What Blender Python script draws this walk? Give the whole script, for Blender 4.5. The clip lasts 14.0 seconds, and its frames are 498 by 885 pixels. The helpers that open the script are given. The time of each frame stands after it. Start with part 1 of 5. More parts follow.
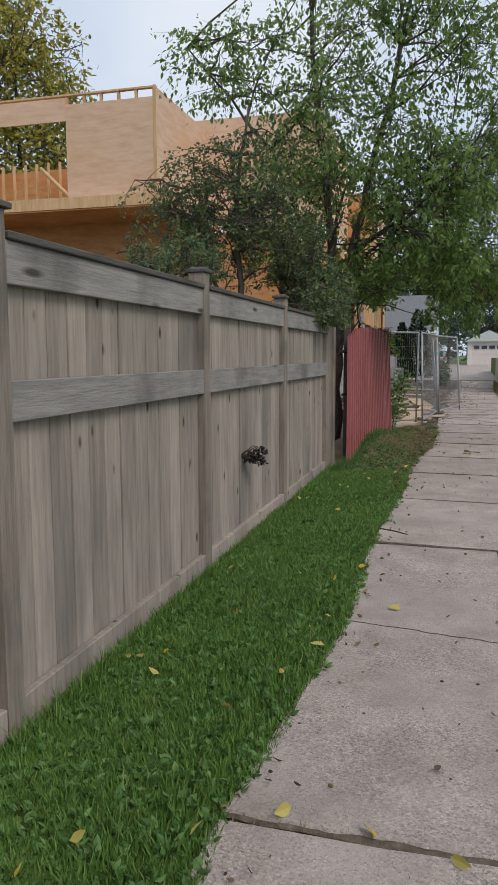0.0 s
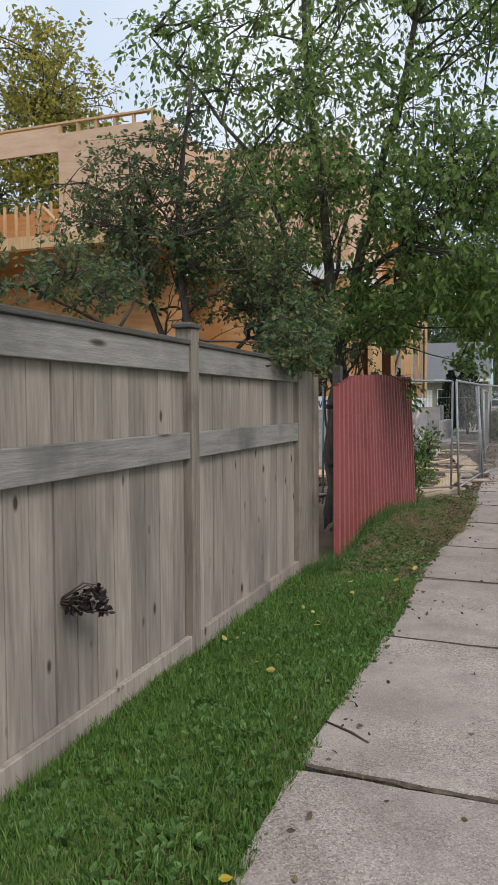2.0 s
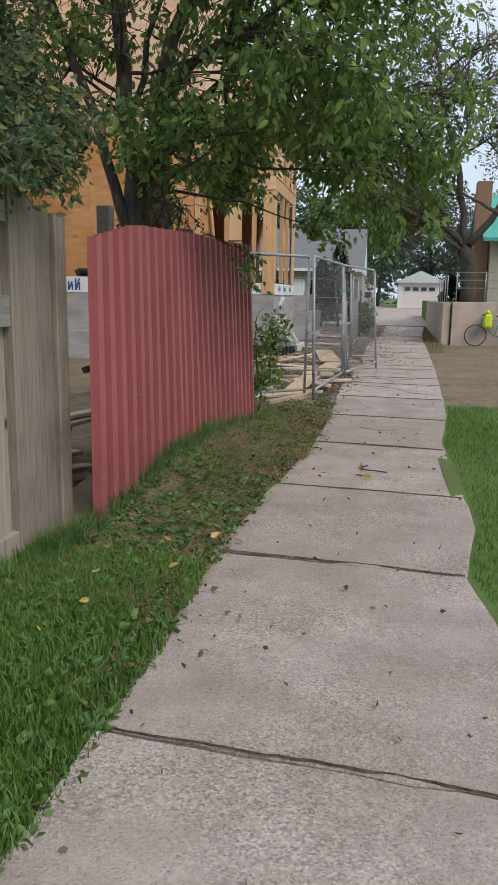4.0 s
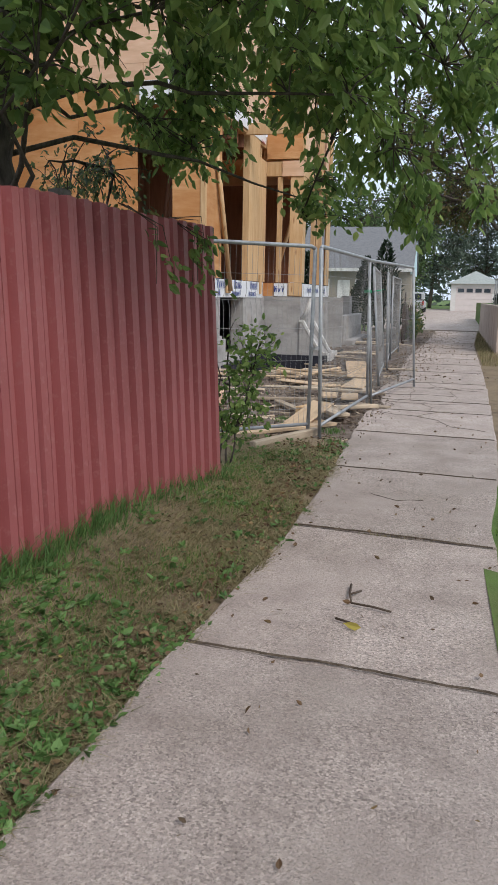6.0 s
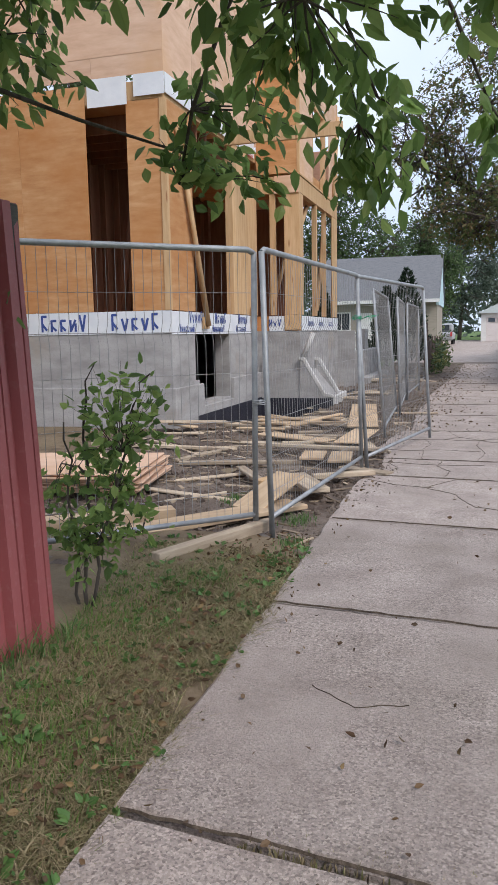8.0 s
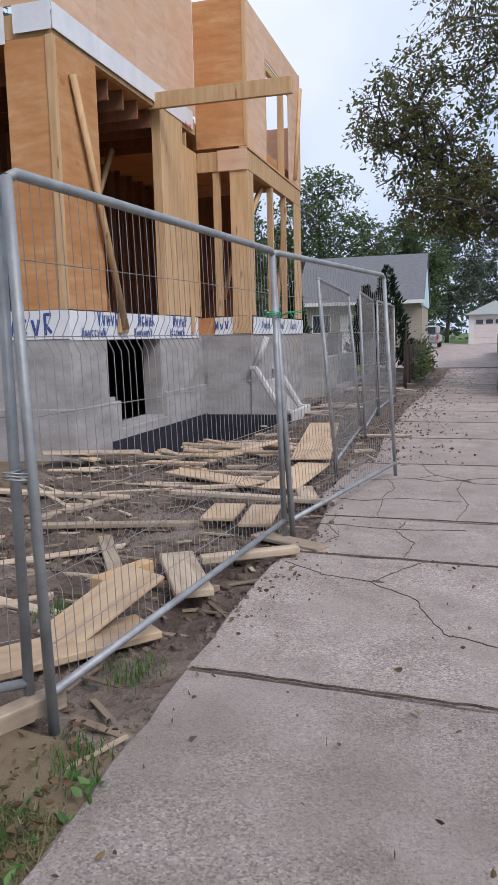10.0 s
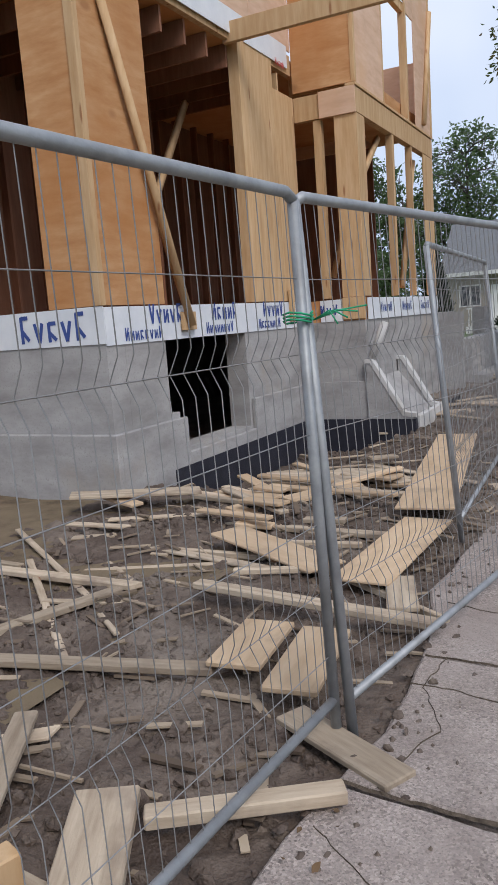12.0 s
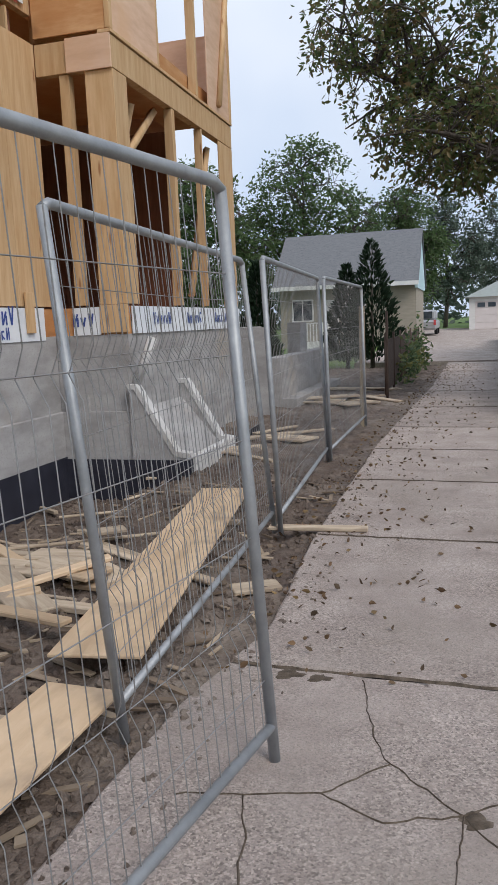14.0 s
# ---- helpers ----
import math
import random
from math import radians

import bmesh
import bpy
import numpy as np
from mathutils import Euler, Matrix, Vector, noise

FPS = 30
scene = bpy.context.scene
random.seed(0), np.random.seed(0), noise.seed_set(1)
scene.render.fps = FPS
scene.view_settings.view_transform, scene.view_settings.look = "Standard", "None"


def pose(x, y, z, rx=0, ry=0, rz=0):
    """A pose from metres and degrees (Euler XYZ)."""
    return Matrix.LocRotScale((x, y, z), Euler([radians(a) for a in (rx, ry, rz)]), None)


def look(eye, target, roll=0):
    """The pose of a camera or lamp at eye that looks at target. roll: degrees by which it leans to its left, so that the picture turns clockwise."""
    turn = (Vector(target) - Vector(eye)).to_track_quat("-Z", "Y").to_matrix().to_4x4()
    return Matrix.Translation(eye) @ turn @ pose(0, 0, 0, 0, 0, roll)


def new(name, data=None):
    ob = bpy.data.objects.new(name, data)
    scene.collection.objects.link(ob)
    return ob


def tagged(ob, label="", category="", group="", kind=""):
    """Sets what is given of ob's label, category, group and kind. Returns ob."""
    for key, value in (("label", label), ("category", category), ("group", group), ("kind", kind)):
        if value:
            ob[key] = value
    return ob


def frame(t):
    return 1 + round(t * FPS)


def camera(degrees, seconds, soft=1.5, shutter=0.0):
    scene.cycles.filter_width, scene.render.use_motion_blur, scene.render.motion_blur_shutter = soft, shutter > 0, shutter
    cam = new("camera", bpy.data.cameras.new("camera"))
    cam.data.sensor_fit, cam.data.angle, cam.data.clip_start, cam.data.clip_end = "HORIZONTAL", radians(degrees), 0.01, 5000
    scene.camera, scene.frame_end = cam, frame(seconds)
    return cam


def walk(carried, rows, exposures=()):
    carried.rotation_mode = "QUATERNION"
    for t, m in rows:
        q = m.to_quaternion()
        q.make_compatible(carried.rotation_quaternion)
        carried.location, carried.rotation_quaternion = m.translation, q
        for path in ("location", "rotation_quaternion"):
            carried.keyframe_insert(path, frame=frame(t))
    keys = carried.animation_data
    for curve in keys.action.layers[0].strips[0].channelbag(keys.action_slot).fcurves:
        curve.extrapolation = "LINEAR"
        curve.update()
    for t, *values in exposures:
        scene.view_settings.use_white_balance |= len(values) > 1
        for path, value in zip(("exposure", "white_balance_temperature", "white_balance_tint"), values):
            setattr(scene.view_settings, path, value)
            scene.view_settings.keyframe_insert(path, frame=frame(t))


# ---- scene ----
cam = camera(36.2, 14.0)

PATH = [
    (0, (0.114, 0.414, 1.553), (-0.419, 2.328, 1.325), -0.2),
    (0.5, (0.218, 1.162, 1.606), (-0.39, 3.066, 1.558), 0.2),
    (1, (0.322, 1.951, 1.614), (-0.307, 3.849, 1.565), -0.5),
    (1.5, (0.336, 2.68, 1.631), (-0.3, 4.575, 1.549), -0.5),
    (2, (0.378, 3.439, 1.626), (-0.298, 5.319, 1.527), -0.4),
    (2.5, (0.361, 4.204, 1.564), (-0.275, 6.092, 1.395), -0.3),
    (2.8, (0.382, 4.68, 1.522), (-0.118, 6.595, 1.233), 0.2),
    (3, (0.415, 4.967, 1.474), (-0.068, 6.88, 1.149), -0.7),
    (3.5, (0.368, 5.741, 1.44), (-0.018, 7.644, 0.963), 0.7),
    (4, (0.418, 6.462, 1.476), (0.059, 8.392, 1.096), 0.9),
    (4.2, (0.418, 6.749, 1.52), (0.064, 8.68, 1.136), 0.7),
    (6.3, (0.612, 9.803, 1.503), (0.084, 11.696, 1.133), 0.1),
    (6.5, (0.603, 10.107, 1.481), (0.052, 11.996, 1.123), -0.6),
    (7, (0.617, 10.828, 1.446), (0.076, 12.727, 1.127), -1.3),
    (7.5, (0.612, 11.589, 1.446), (0.027, 13.48, 1.161), -1.3),
    (8, (0.738, 12.274, 1.444), (0.158, 14.168, 1.162), -1.0),
    (8.5, (0.783, 12.989, 1.447), (0.163, 14.871, 1.178), -1.0),
    (9, (0.804, 13.681, 1.431), (0.246, 15.583, 1.167), -1.1),
    (9.2, (0.814, 13.975, 1.415), (0.268, 15.882, 1.156), -1.3),
    (11.5, (0.664, 17.015, 1.554), (-0.126, 18.824, 1.234), -3.7),
    (12, (0.589, 17.721, 1.59), (-0.331, 19.469, 1.278), -4.2),
    (12.5, (0.62, 18.446, 1.524), (-0.202, 20.242, 1.211), -3.3),
    (13, (0.661, 19.074, 1.551), (0.01, 20.937, 1.226), -2.6),
    (13.5, (0.788, 19.827, 1.538), (0.232, 21.719, 1.207), -3.1),
    (14, (0.756, 20.425, 1.56), (0.197, 22.32, 1.252), -2.3),
]
walk(cam, [(t, look(eye, target, roll)) for t, eye, target, roll in PATH],
     [(0.0, -0.05, 6500, 10), (1.5, 0.0, 6500, 10), (3.0, 0.33, 6500, 10), (4.2, 0.17, 6500, 10), (6.4, 0.34, 6400, 10.5), (7.5, 0.36, 6300, 11), (8.3, 0.31, 6250, 15), (9.2, 0.25, 6180, 17), (11.3, 0.03, 6150, 14), (14.0, 0.04, 6300, 11)])

# ---- light ----
world = bpy.data.worlds.new("overcast_sky")
scene.world = world
world.use_nodes = True
wt = world.node_tree
sky = wt.nodes.new("ShaderNodeTexSky")
sky.sky_type = 'NISHITA'
sky.sun_disc = False
sky.sun_elevation = radians(42)
sky.sun_rotation = radians(128)
sky.air_density, sky.dust_density = 1.0, 3.0
SKYMUL = wt.nodes.new("ShaderNodeVectorMath")
SKYMUL.operation = 'SCALE'
SKYMUL.inputs["Scale"].default_value = 0.05
wt.links.new(sky.outputs[0], SKYMUL.inputs[0])
cl_co = wt.nodes.new("ShaderNodeTexCoord")
cl_no = wt.nodes.new("ShaderNodeTexNoise")
cl_no.inputs["Scale"].default_value = 2.2
cl_no.inputs["Detail"].default_value = 4
cl_ra = wt.nodes.new("ShaderNodeValToRGB")
cl_ra.color_ramp.elements[0].position, cl_ra.color_ramp.elements[0].color = 0.35, (0.47, 0.56, 0.70, 1)
cl_ra.color_ramp.elements[1].position, cl_ra.color_ramp.elements[1].color = 0.68, (0.72, 0.76, 0.82, 1)
wt.links.new(cl_co.outputs["Generated"], cl_no.inputs["Vector"])
wt.links.new(cl_no.outputs[0], cl_ra.inputs[0])
mixw = wt.nodes.new("ShaderNodeMixRGB")
mixw.inputs[0].default_value = 0.82
wt.links.new(SKYMUL.outputs[0], mixw.inputs[1])
wt.links.new(cl_ra.outputs[0], mixw.inputs[2])
wt.links.new(mixw.outputs[0], wt.nodes["Background"].inputs[0])
wt.nodes["Background"].inputs[1].default_value = 1.38
sun = new("sun", bpy.data.lights.new("sun", 'SUN'))
sun.data.energy, sun.data.angle, sun.data.color = 1.85, radians(22), (1.0, 0.93, 0.84)
sun.matrix_basis = look((9, 0, 12), (0, 7, 0))


# ---- materials ----
def ramp(nt, fac, cols, lo=0.3, hi=0.7):
    r = nt.nodes.new("ShaderNodeValToRGB")
    els = r.color_ramp.elements
    while len(els) < len(cols):
        els.new(0.5)
    for i, c in enumerate(cols):
        els[i].position = lo + (hi - lo) * i / max(1, len(cols) - 1)
        els[i].color = (*c, 1)
    nt.links.new(fac, r.inputs[0])
    return r.outputs[0]


def noise_node(nt, co, scale, detail=4, rough=0.6, stretch=(1, 1, 1)):
    m = nt.nodes.new("ShaderNodeMapping")
    m.inputs["Scale"].default_value = stretch
    nt.links.new(co, m.inputs[0])
    n = nt.nodes.new("ShaderNodeTexNoise")
    n.inputs["Scale"].default_value = scale
    n.inputs["Detail"].default_value = detail
    n.inputs["Roughness"].default_value = rough
    nt.links.new(m.outputs[0], n.inputs["Vector"])
    return n.outputs[0]


def mixc(nt, fac, a, b, mode='MIX'):
    m = nt.nodes.new("ShaderNodeMixRGB")
    m.blend_type = mode
    if isinstance(fac, float):
        m.inputs[0].default_value = fac
    else:
        nt.links.new(fac, m.inputs[0])
    for k, v in ((1, a), (2, b)):
        if isinstance(v, tuple):
            m.inputs[k].default_value = (*v, 1)
        else:
            nt.links.new(v, m.inputs[k])
    return m.outputs[0]


def mat(name, cols, scale=4.0, stretch=(1, 1, 1), rough=0.85, metal=0.0, bump=0.3, bscale=40.0,
        vary=0.0, island=False, stain=None, sscale=0.8, smin=0.5, smax=0.75, grit=None, gscale=90.0, spec=0.3, lo=0.3, hi=0.7, trans=0.0, shift=True, knots=None, sstretch=(1, 1, 1), bdist=0.01, pebble=None):
    """Surface with grain at one scale, stains at a larger one, grit at a fine one."""
    m = bpy.data.materials.new(name)
    m.use_nodes = True
    nt = m.node_tree
    b = nt.nodes["Principled BSDF"]
    tc = nt.nodes.new("ShaderNodeTexCoord")
    co = tc.outputs["Object"]
    info = nt.nodes.new("ShaderNodeObjectInfo")
    rnd = info.outputs["Random"]
    if island:
        rnd = nt.nodes.new("ShaderNodeNewGeometry").outputs["Random Per Island"]
    if shift:
        add = nt.nodes.new("ShaderNodeVectorMath")
        add.operation = 'MULTIPLY_ADD'
        cmb = nt.nodes.new("ShaderNodeCombineXYZ")
        for k in range(3):
            nt.links.new(rnd, cmb.inputs[k])
        add.inputs[1].default_value = (13, 17, 11)
        nt.links.new(cmb.outputs[0], add.inputs[0])
        nt.links.new(co, add.inputs[2])
        co = add.outputs[0]
    if island:
        col = ramp(nt, rnd, cols, 0.0, 1.0)
        n = noise_node(nt, tc.outputs["Object"], scale)
        col = mixc(nt, 0.35, col, ramp(nt, n, [(0.35, 0.35, 0.35), (1, 1, 1)]), 'MULTIPLY')
    else:
        n = noise_node(nt, co, scale, 5, 0.62, stretch)
        col = ramp(nt, n, cols, lo, hi)
    if stain:
        sn = noise_node(nt, tc.outputs["Object"], sscale, 5, 0.6, sstretch)
        r = ramp(nt, sn, [(0, 0, 0), (1, 1, 1)], smin, smax)
        col = mixc(nt, r, col, stain)
    if grit:
        gn = noise_node(nt, tc.outputs["Object"], gscale, 2, 0.7)
        r = ramp(nt, gn, [(0, 0, 0), (1, 1, 1)], 0.55, 0.72)
        col = mixc(nt, r, col, grit)
    if pebble:
        v = nt.nodes.new("ShaderNodeTexVoronoi")
        v.inputs["Scale"].default_value = pebble[0]
        nt.links.new(tc.outputs["Object"], v.inputs["Vector"])
        sep = nt.nodes.new("ShaderNodeSeparateColor")
        nt.links.new(v.outputs["Color"], sep.inputs[0])
        pr_ = ramp(nt, sep.outputs[0], [(pebble[1],) * 3, (1, 1, 1), (1.02, 1.02, 1.02), (pebble[2],) * 3], 0.05, 0.95)
        wear = ramp(nt, noise_node(nt, tc.outputs["Object"], 1.1, 3), [(0.25,) * 3, (1, 1, 1)], 0.4, 0.6)
        col = mixc(nt, wear, col, mixc(nt, 1.0, col, pr_, 'MULTIPLY'))
    if knots:
        v = nt.nodes.new("ShaderNodeTexVoronoi")
        v.inputs["Scale"].default_value = knots[0]
        mp = nt.nodes.new("ShaderNodeMapping")
        mp.inputs["Scale"].default_value = knots[1]
        nt.links.new(co, mp.inputs[0])
        nt.links.new(mp.outputs[0], v.inputs["Vector"])
        r = ramp(nt, v.outputs["Distance"], [(1, 1, 1), (0, 0, 0)], 0.06, 0.13)
        col = mixc(nt, r, col, knots[2])
    if vary and not island:
        vr = ramp(nt, rnd, [(1 - vary,) * 3, (1 + vary * 0.4,) * 3], 0.0, 1.0)
        col = mixc(nt, 1.0, col, vr, 'MULTIPLY')
    nt.links.new(col, b.inputs["Base Color"])
    b.inputs["Roughness"].default_value = rough
    b.inputs["Metallic"].default_value = metal
    b.inputs["Specular IOR Level"].default_value = spec
    if bump:
        bn = nt.nodes.new("ShaderNodeBump")
        bn.inputs["Strength"].default_value = bump
        bn.inputs["Distance"].default_value = bdist
        h = noise_node(nt, co, bscale, 4, 0.65, stretch)
        nt.links.new(h, bn.inputs["Height"])
        nt.links.new(bn.outputs[0], b.inputs["Normal"])
    if trans:
        t = nt.nodes.new("ShaderNodeBsdfTranslucent")
        nt.links.new(col, t.inputs[0])
        ms = nt.nodes.new("ShaderNodeMixShader")
        ms.inputs[0].default_value = trans
        nt.links.new(b.outputs[0], ms.inputs[1])
        nt.links.new(t.outputs[0], ms.inputs[2])
        nt.links.new(ms.outputs[0], nt.nodes["Material Output"].inputs[0])
    return m


M = {}
M["picket"] = mat("weathered_cedar", [(0.25, 0.21, 0.18), (0.335, 0.285, 0.242), (0.41, 0.352, 0.30)], 5, (7, 7, 0.5), 0.9, bump=0.5, bscale=12, vary=0.24, stain=(0.13, 0.115, 0.105), sscale=0.9, smin=0.46, smax=0.78, sstretch=(2, 2, 0.5), knots=(1.9, (3.0, 3.0, 1.5), (0.06, 0.042, 0.03)))
M["fence_post"] = mat("weathered_post", [(0.16, 0.135, 0.112), (0.23, 0.195, 0.162), (0.28, 0.24, 0.20)], 6, (8, 8, 0.5), 0.9, bump=0.5, bscale=12, vary=0.12, stain=(0.10, 0.09, 0.08), sscale=1.3)
M["fence_rail"] = mat("grey_rail", [(0.20, 0.188, 0.177), (0.265, 0.248, 0.232), (0.33, 0.307, 0.285)], 5, (8, 0.6, 8), 0.9, bump=0.5, bscale=12, vary=0.1, stain=(0.10, 0.095, 0.09), sscale=1.2, knots=(1.8, (3, 0.7, 3), (0.06, 0.05, 0.04)))
M["fence_cap"] = mat("dark_cap", [(0.06, 0.055, 0.05), (0.12, 0.11, 0.10)], 6, (6, 0.6, 6), 0.9, bump=0.4)
M["red"] = mat("faded_red_steel", [(0.285, 0.078, 0.08), (0.35, 0.105, 0.108)], 1.2, (3, 3, 0.4), 0.45, bump=0.05, bscale=30, vary=0.12, stain=(0.24, 0.065, 0.067), sscale=1.6, smin=0.5, smax=0.8, grit=(0.34, 0.12, 0.12), gscale=25, spec=0.4)
M["galv"] = mat("galvanised_tube", [(0.27, 0.285, 0.30), (0.40, 0.415, 0.43)], 8, (1, 1, 1), 0.58, 0.6, bump=0.15, bscale=60, stain=(0.22, 0.215, 0.21), sscale=3, smin=0.55, smax=0.8)
M["wire"] = mat("galvanised_wire", [(0.26, 0.26, 0.26), (0.36, 0.36, 0.36)], 8, rough=0.5, metal=0.5, bump=0)
M["concrete"] = mat("worn_concrete", [(0.295, 0.246, 0.221), (0.38, 0.323, 0.292), (0.445, 0.384, 0.35)], 2.6, rough=0.92, bump=1.0, bscale=95, vary=0.13, stain=(0.30, 0.255, 0.222), sscale=0.9, smin=0.5, smax=0.78, grit=(0.23, 0.20, 0.178), gscale=110, shift=False, pebble=(120, 0.62, 1.42))
M["foundation"] = mat("cast_concrete", [(0.25, 0.24, 0.235), (0.35, 0.34, 0.335), (0.43, 0.42, 0.415)], 1.4, (1, 1, 2.5), 0.9, bump=0.25, bscale=30, stain=(0.36, 0.30, 0.23), sscale=0.7, smin=0.55, smax=0.8, grit=(0.30, 0.29, 0.28), gscale=40, shift=False)
M["wrap_grey"] = mat("pale_new_concrete", [(0.50, 0.49, 0.48), (0.60, 0.59, 0.58)], 2, rough=0.9, bump=0.2, bscale=30, stain=(0.42, 0.40, 0.37), sscale=1.5)
M["membrane"] = mat("damp_proof_membrane", [(0.018, 0.019, 0.028), (0.035, 0.036, 0.05)], 5, rough=0.5, bump=0.3, bscale=40)
M["ply"] = mat("fir_plywood", [(0.44, 0.205, 0.08), (0.53, 0.28, 0.125), (0.61, 0.36, 0.185)], 1.6, (1.2, 1.2, 5), 0.75, bump=0.12, bscale=25, vary=0.14, stain=(0.45, 0.19, 0.06), sscale=0.8, smin=0.42, smax=0.75, knots=(1.3, (1, 1, 1.6), (0.40, 0.19, 0.08)))
M["ply_pale"] = mat("pale_plywood", [(0.56, 0.365, 0.25), (0.64, 0.435, 0.31), (0.70, 0.50, 0.37)], 1.5, (1.2, 1.2, 5), 0.78, bump=0.1, bscale=25, vary=0.1, stain=(0.62, 0.38, 0.22), sscale=0.7)
M["lvl"] = mat("yellow_lumber", [(0.49, 0.30, 0.145), (0.56, 0.37, 0.20), (0.63, 0.44, 0.26)], 2, (7, 7, 0.8), 0.75, bump=0.15, bscale=15, vary=0.12, knots=(2.0, (3, 3, 0.6), (0.34, 0.17, 0.08)))
# lumber with the dimness of the rooms mixed into its brown
M["stud_shaded"] = mat("shaded_inner_lumber", [(0.20, 0.09, 0.055), (0.29, 0.14, 0.085)], 2, (7, 7, 0.8), 0.8, bump=0.15, bscale=15, vary=0.2)
M["board"] = mat("site_lumber", [(0.36, 0.28, 0.20), (0.50, 0.405, 0.30), (0.60, 0.50, 0.38)], 3, (0.7, 7, 7), 0.85, bump=0.25, bscale=14, vary=0.35, stain=(0.27, 0.21, 0.16), sscale=2.2, smin=0.5, smax=0.7, knots=(1.6, (0.6, 3, 3), (0.25, 0.14, 0.08)))
M["osb"] = mat("plywood_offcut", [(0.46, 0.33, 0.21), (0.57, 0.42, 0.275), (0.63, 0.48, 0.33)], 2, (0.8, 4, 4), 0.85, bump=0.15, bscale=20, vary=0.25, stain=(0.33, 0.25, 0.18), sscale=2, smin=0.55, smax=0.75)
M["wrap"] = mat("white_house_wrap", [(0.66, 0.69, 0.74), (0.78, 0.80, 0.83)], 3, rough=0.5, bump=0.5, bscale=7, vary=0.05)
M["ink"] = mat("blue_print", [(0.035, 0.06, 0.22), (0.06, 0.10, 0.32)], 5, rough=0.6, bump=0)
M["ink_red"] = mat("red_print", [(0.5, 0.06, 0.06), (0.6, 0.1, 0.1)], 5, rough=0.6, bump=0)
M["mud"] = mat("wet_clay_mud", [(0.065, 0.045, 0.036), (0.115, 0.086, 0.068), (0.19, 0.15, 0.12)], 2.4, rough=0.7, bump=1.0, bscale=9, bdist=0.05, stain=(0.235, 0.195, 0.16), sscale=0.9, smin=0.52, smax=0.7, grit=(0.06, 0.044, 0.034), gscale=24, spec=0.4)
M["joint_dirt"] = mat("joint_dirt", [(0.045, 0.034, 0.026), (0.10, 0.078, 0.058), (0.17, 0.135, 0.105)], 22, rough=0.95, bump=1.0, bscale=70)
M["splinter"] = mat("wood_splinter", [(0.13, 0.095, 0.07), (0.30, 0.235, 0.17), (0.46, 0.37, 0.27), (0.20, 0.15, 0.11)], 6, rough=0.9, bump=0, island=True)
M["soil"] = mat("verge_soil", [(0.085, 0.062, 0.04), (0.15, 0.112, 0.072), (0.22, 0.168, 0.112)], 6, rough=0.95, bump=1.0, bscale=50, stain=(0.20, 0.155, 0.10), sscale=1.2, smin=0.4, smax=0.65)
M["lawn"] = mat("lawn_ground", [(0.07, 0.12, 0.03), (0.11, 0.18, 0.045)], 5, rough=0.95, bump=1.0, bscale=60, stain=(0.12, 0.13, 0.05), sscale=0.6)
M["blade"] = mat("green_grass", [(0.05, 0.115, 0.022), (0.10, 0.21, 0.038), (0.17, 0.30, 0.065), (0.11, 0.22, 0.04), (0.22, 0.30, 0.09)], 0.9, rough=0.6, bump=0, island=True, trans=0.25)
M["blade_dry"] = mat("dry_grass", [(0.12, 0.10, 0.05), (0.27, 0.22, 0.125), (0.36, 0.29, 0.17), (0.13, 0.15, 0.055), (0.43, 0.35, 0.22), (0.15, 0.18, 0.06)], 0.9, rough=0.8, bump=0, island=True, trans=0.2)
M["weed"] = mat("weed_leaf", [(0.06, 0.13, 0.035), (0.10, 0.20, 0.055), (0.16, 0.28, 0.085)], 3, rough=0.5, bump=0, island=True, trans=0.25)
M["leaf"] = mat("tree_leaf", [(0.10, 0.17, 0.055), (0.17, 0.27, 0.08), (0.24, 0.36, 0.105), (0.36, 0.47, 0.15)], 0.8, rough=0.4, bump=0, island=True, trans=0.64)
M["leaf_dark"] = mat("dark_bush_leaf", [(0.06, 0.10, 0.05), (0.10, 0.155, 0.075), (0.15, 0.21, 0.09), (0.25, 0.24, 0.08)], 0.8, rough=0.45, bump=0, island=True, trans=0.45)
M["leaf_yellow"] = mat("autumn_leaf", [(0.20, 0.23, 0.05), (0.38, 0.34, 0.06), (0.52, 0.43, 0.09), (0.17, 0.22, 0.06)], 0.3, rough=0.6, bump=0, island=True, trans=0.35)
M["leaf_far"] = mat("far_leaf", [(0.07, 0.115, 0.05), (0.11, 0.175, 0.07), (0.145, 0.205, 0.085), (0.09, 0.14, 0.06)], 0.3, rough=0.6, bump=0, island=True, trans=0.45)
M["leaf_rust"] = mat("turning_leaf", [(0.085, 0.13, 0.05), (0.13, 0.175, 0.065), (0.22, 0.165, 0.08), (0.10, 0.155, 0.05), (0.26, 0.18, 0.09)], 0.3, rough=0.6, bump=0, island=True, trans=0.5)
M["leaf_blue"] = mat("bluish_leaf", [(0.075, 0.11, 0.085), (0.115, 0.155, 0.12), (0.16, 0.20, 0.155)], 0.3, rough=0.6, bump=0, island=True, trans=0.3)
M["needle"] = mat("conifer_needle", [(0.012, 0.028, 0.014), (0.025, 0.05, 0.022)], 0.5, rough=0.7, bump=0, island=True, trans=0.1)
M["bark"] = mat("grey_bark", [(0.035, 0.03, 0.026), (0.075, 0.063, 0.053), (0.11, 0.095, 0.08)], 9, (3, 3, 0.6), 0.95, bump=0.9, bscale=20)
M["litter"] = mat("fallen_brown_leaf", [(0.10, 0.06, 0.035), (0.17, 0.105, 0.055), (0.08, 0.055, 0.035), (0.24, 0.16, 0.07)], 3, rough=0.8, bump=0, island=True)
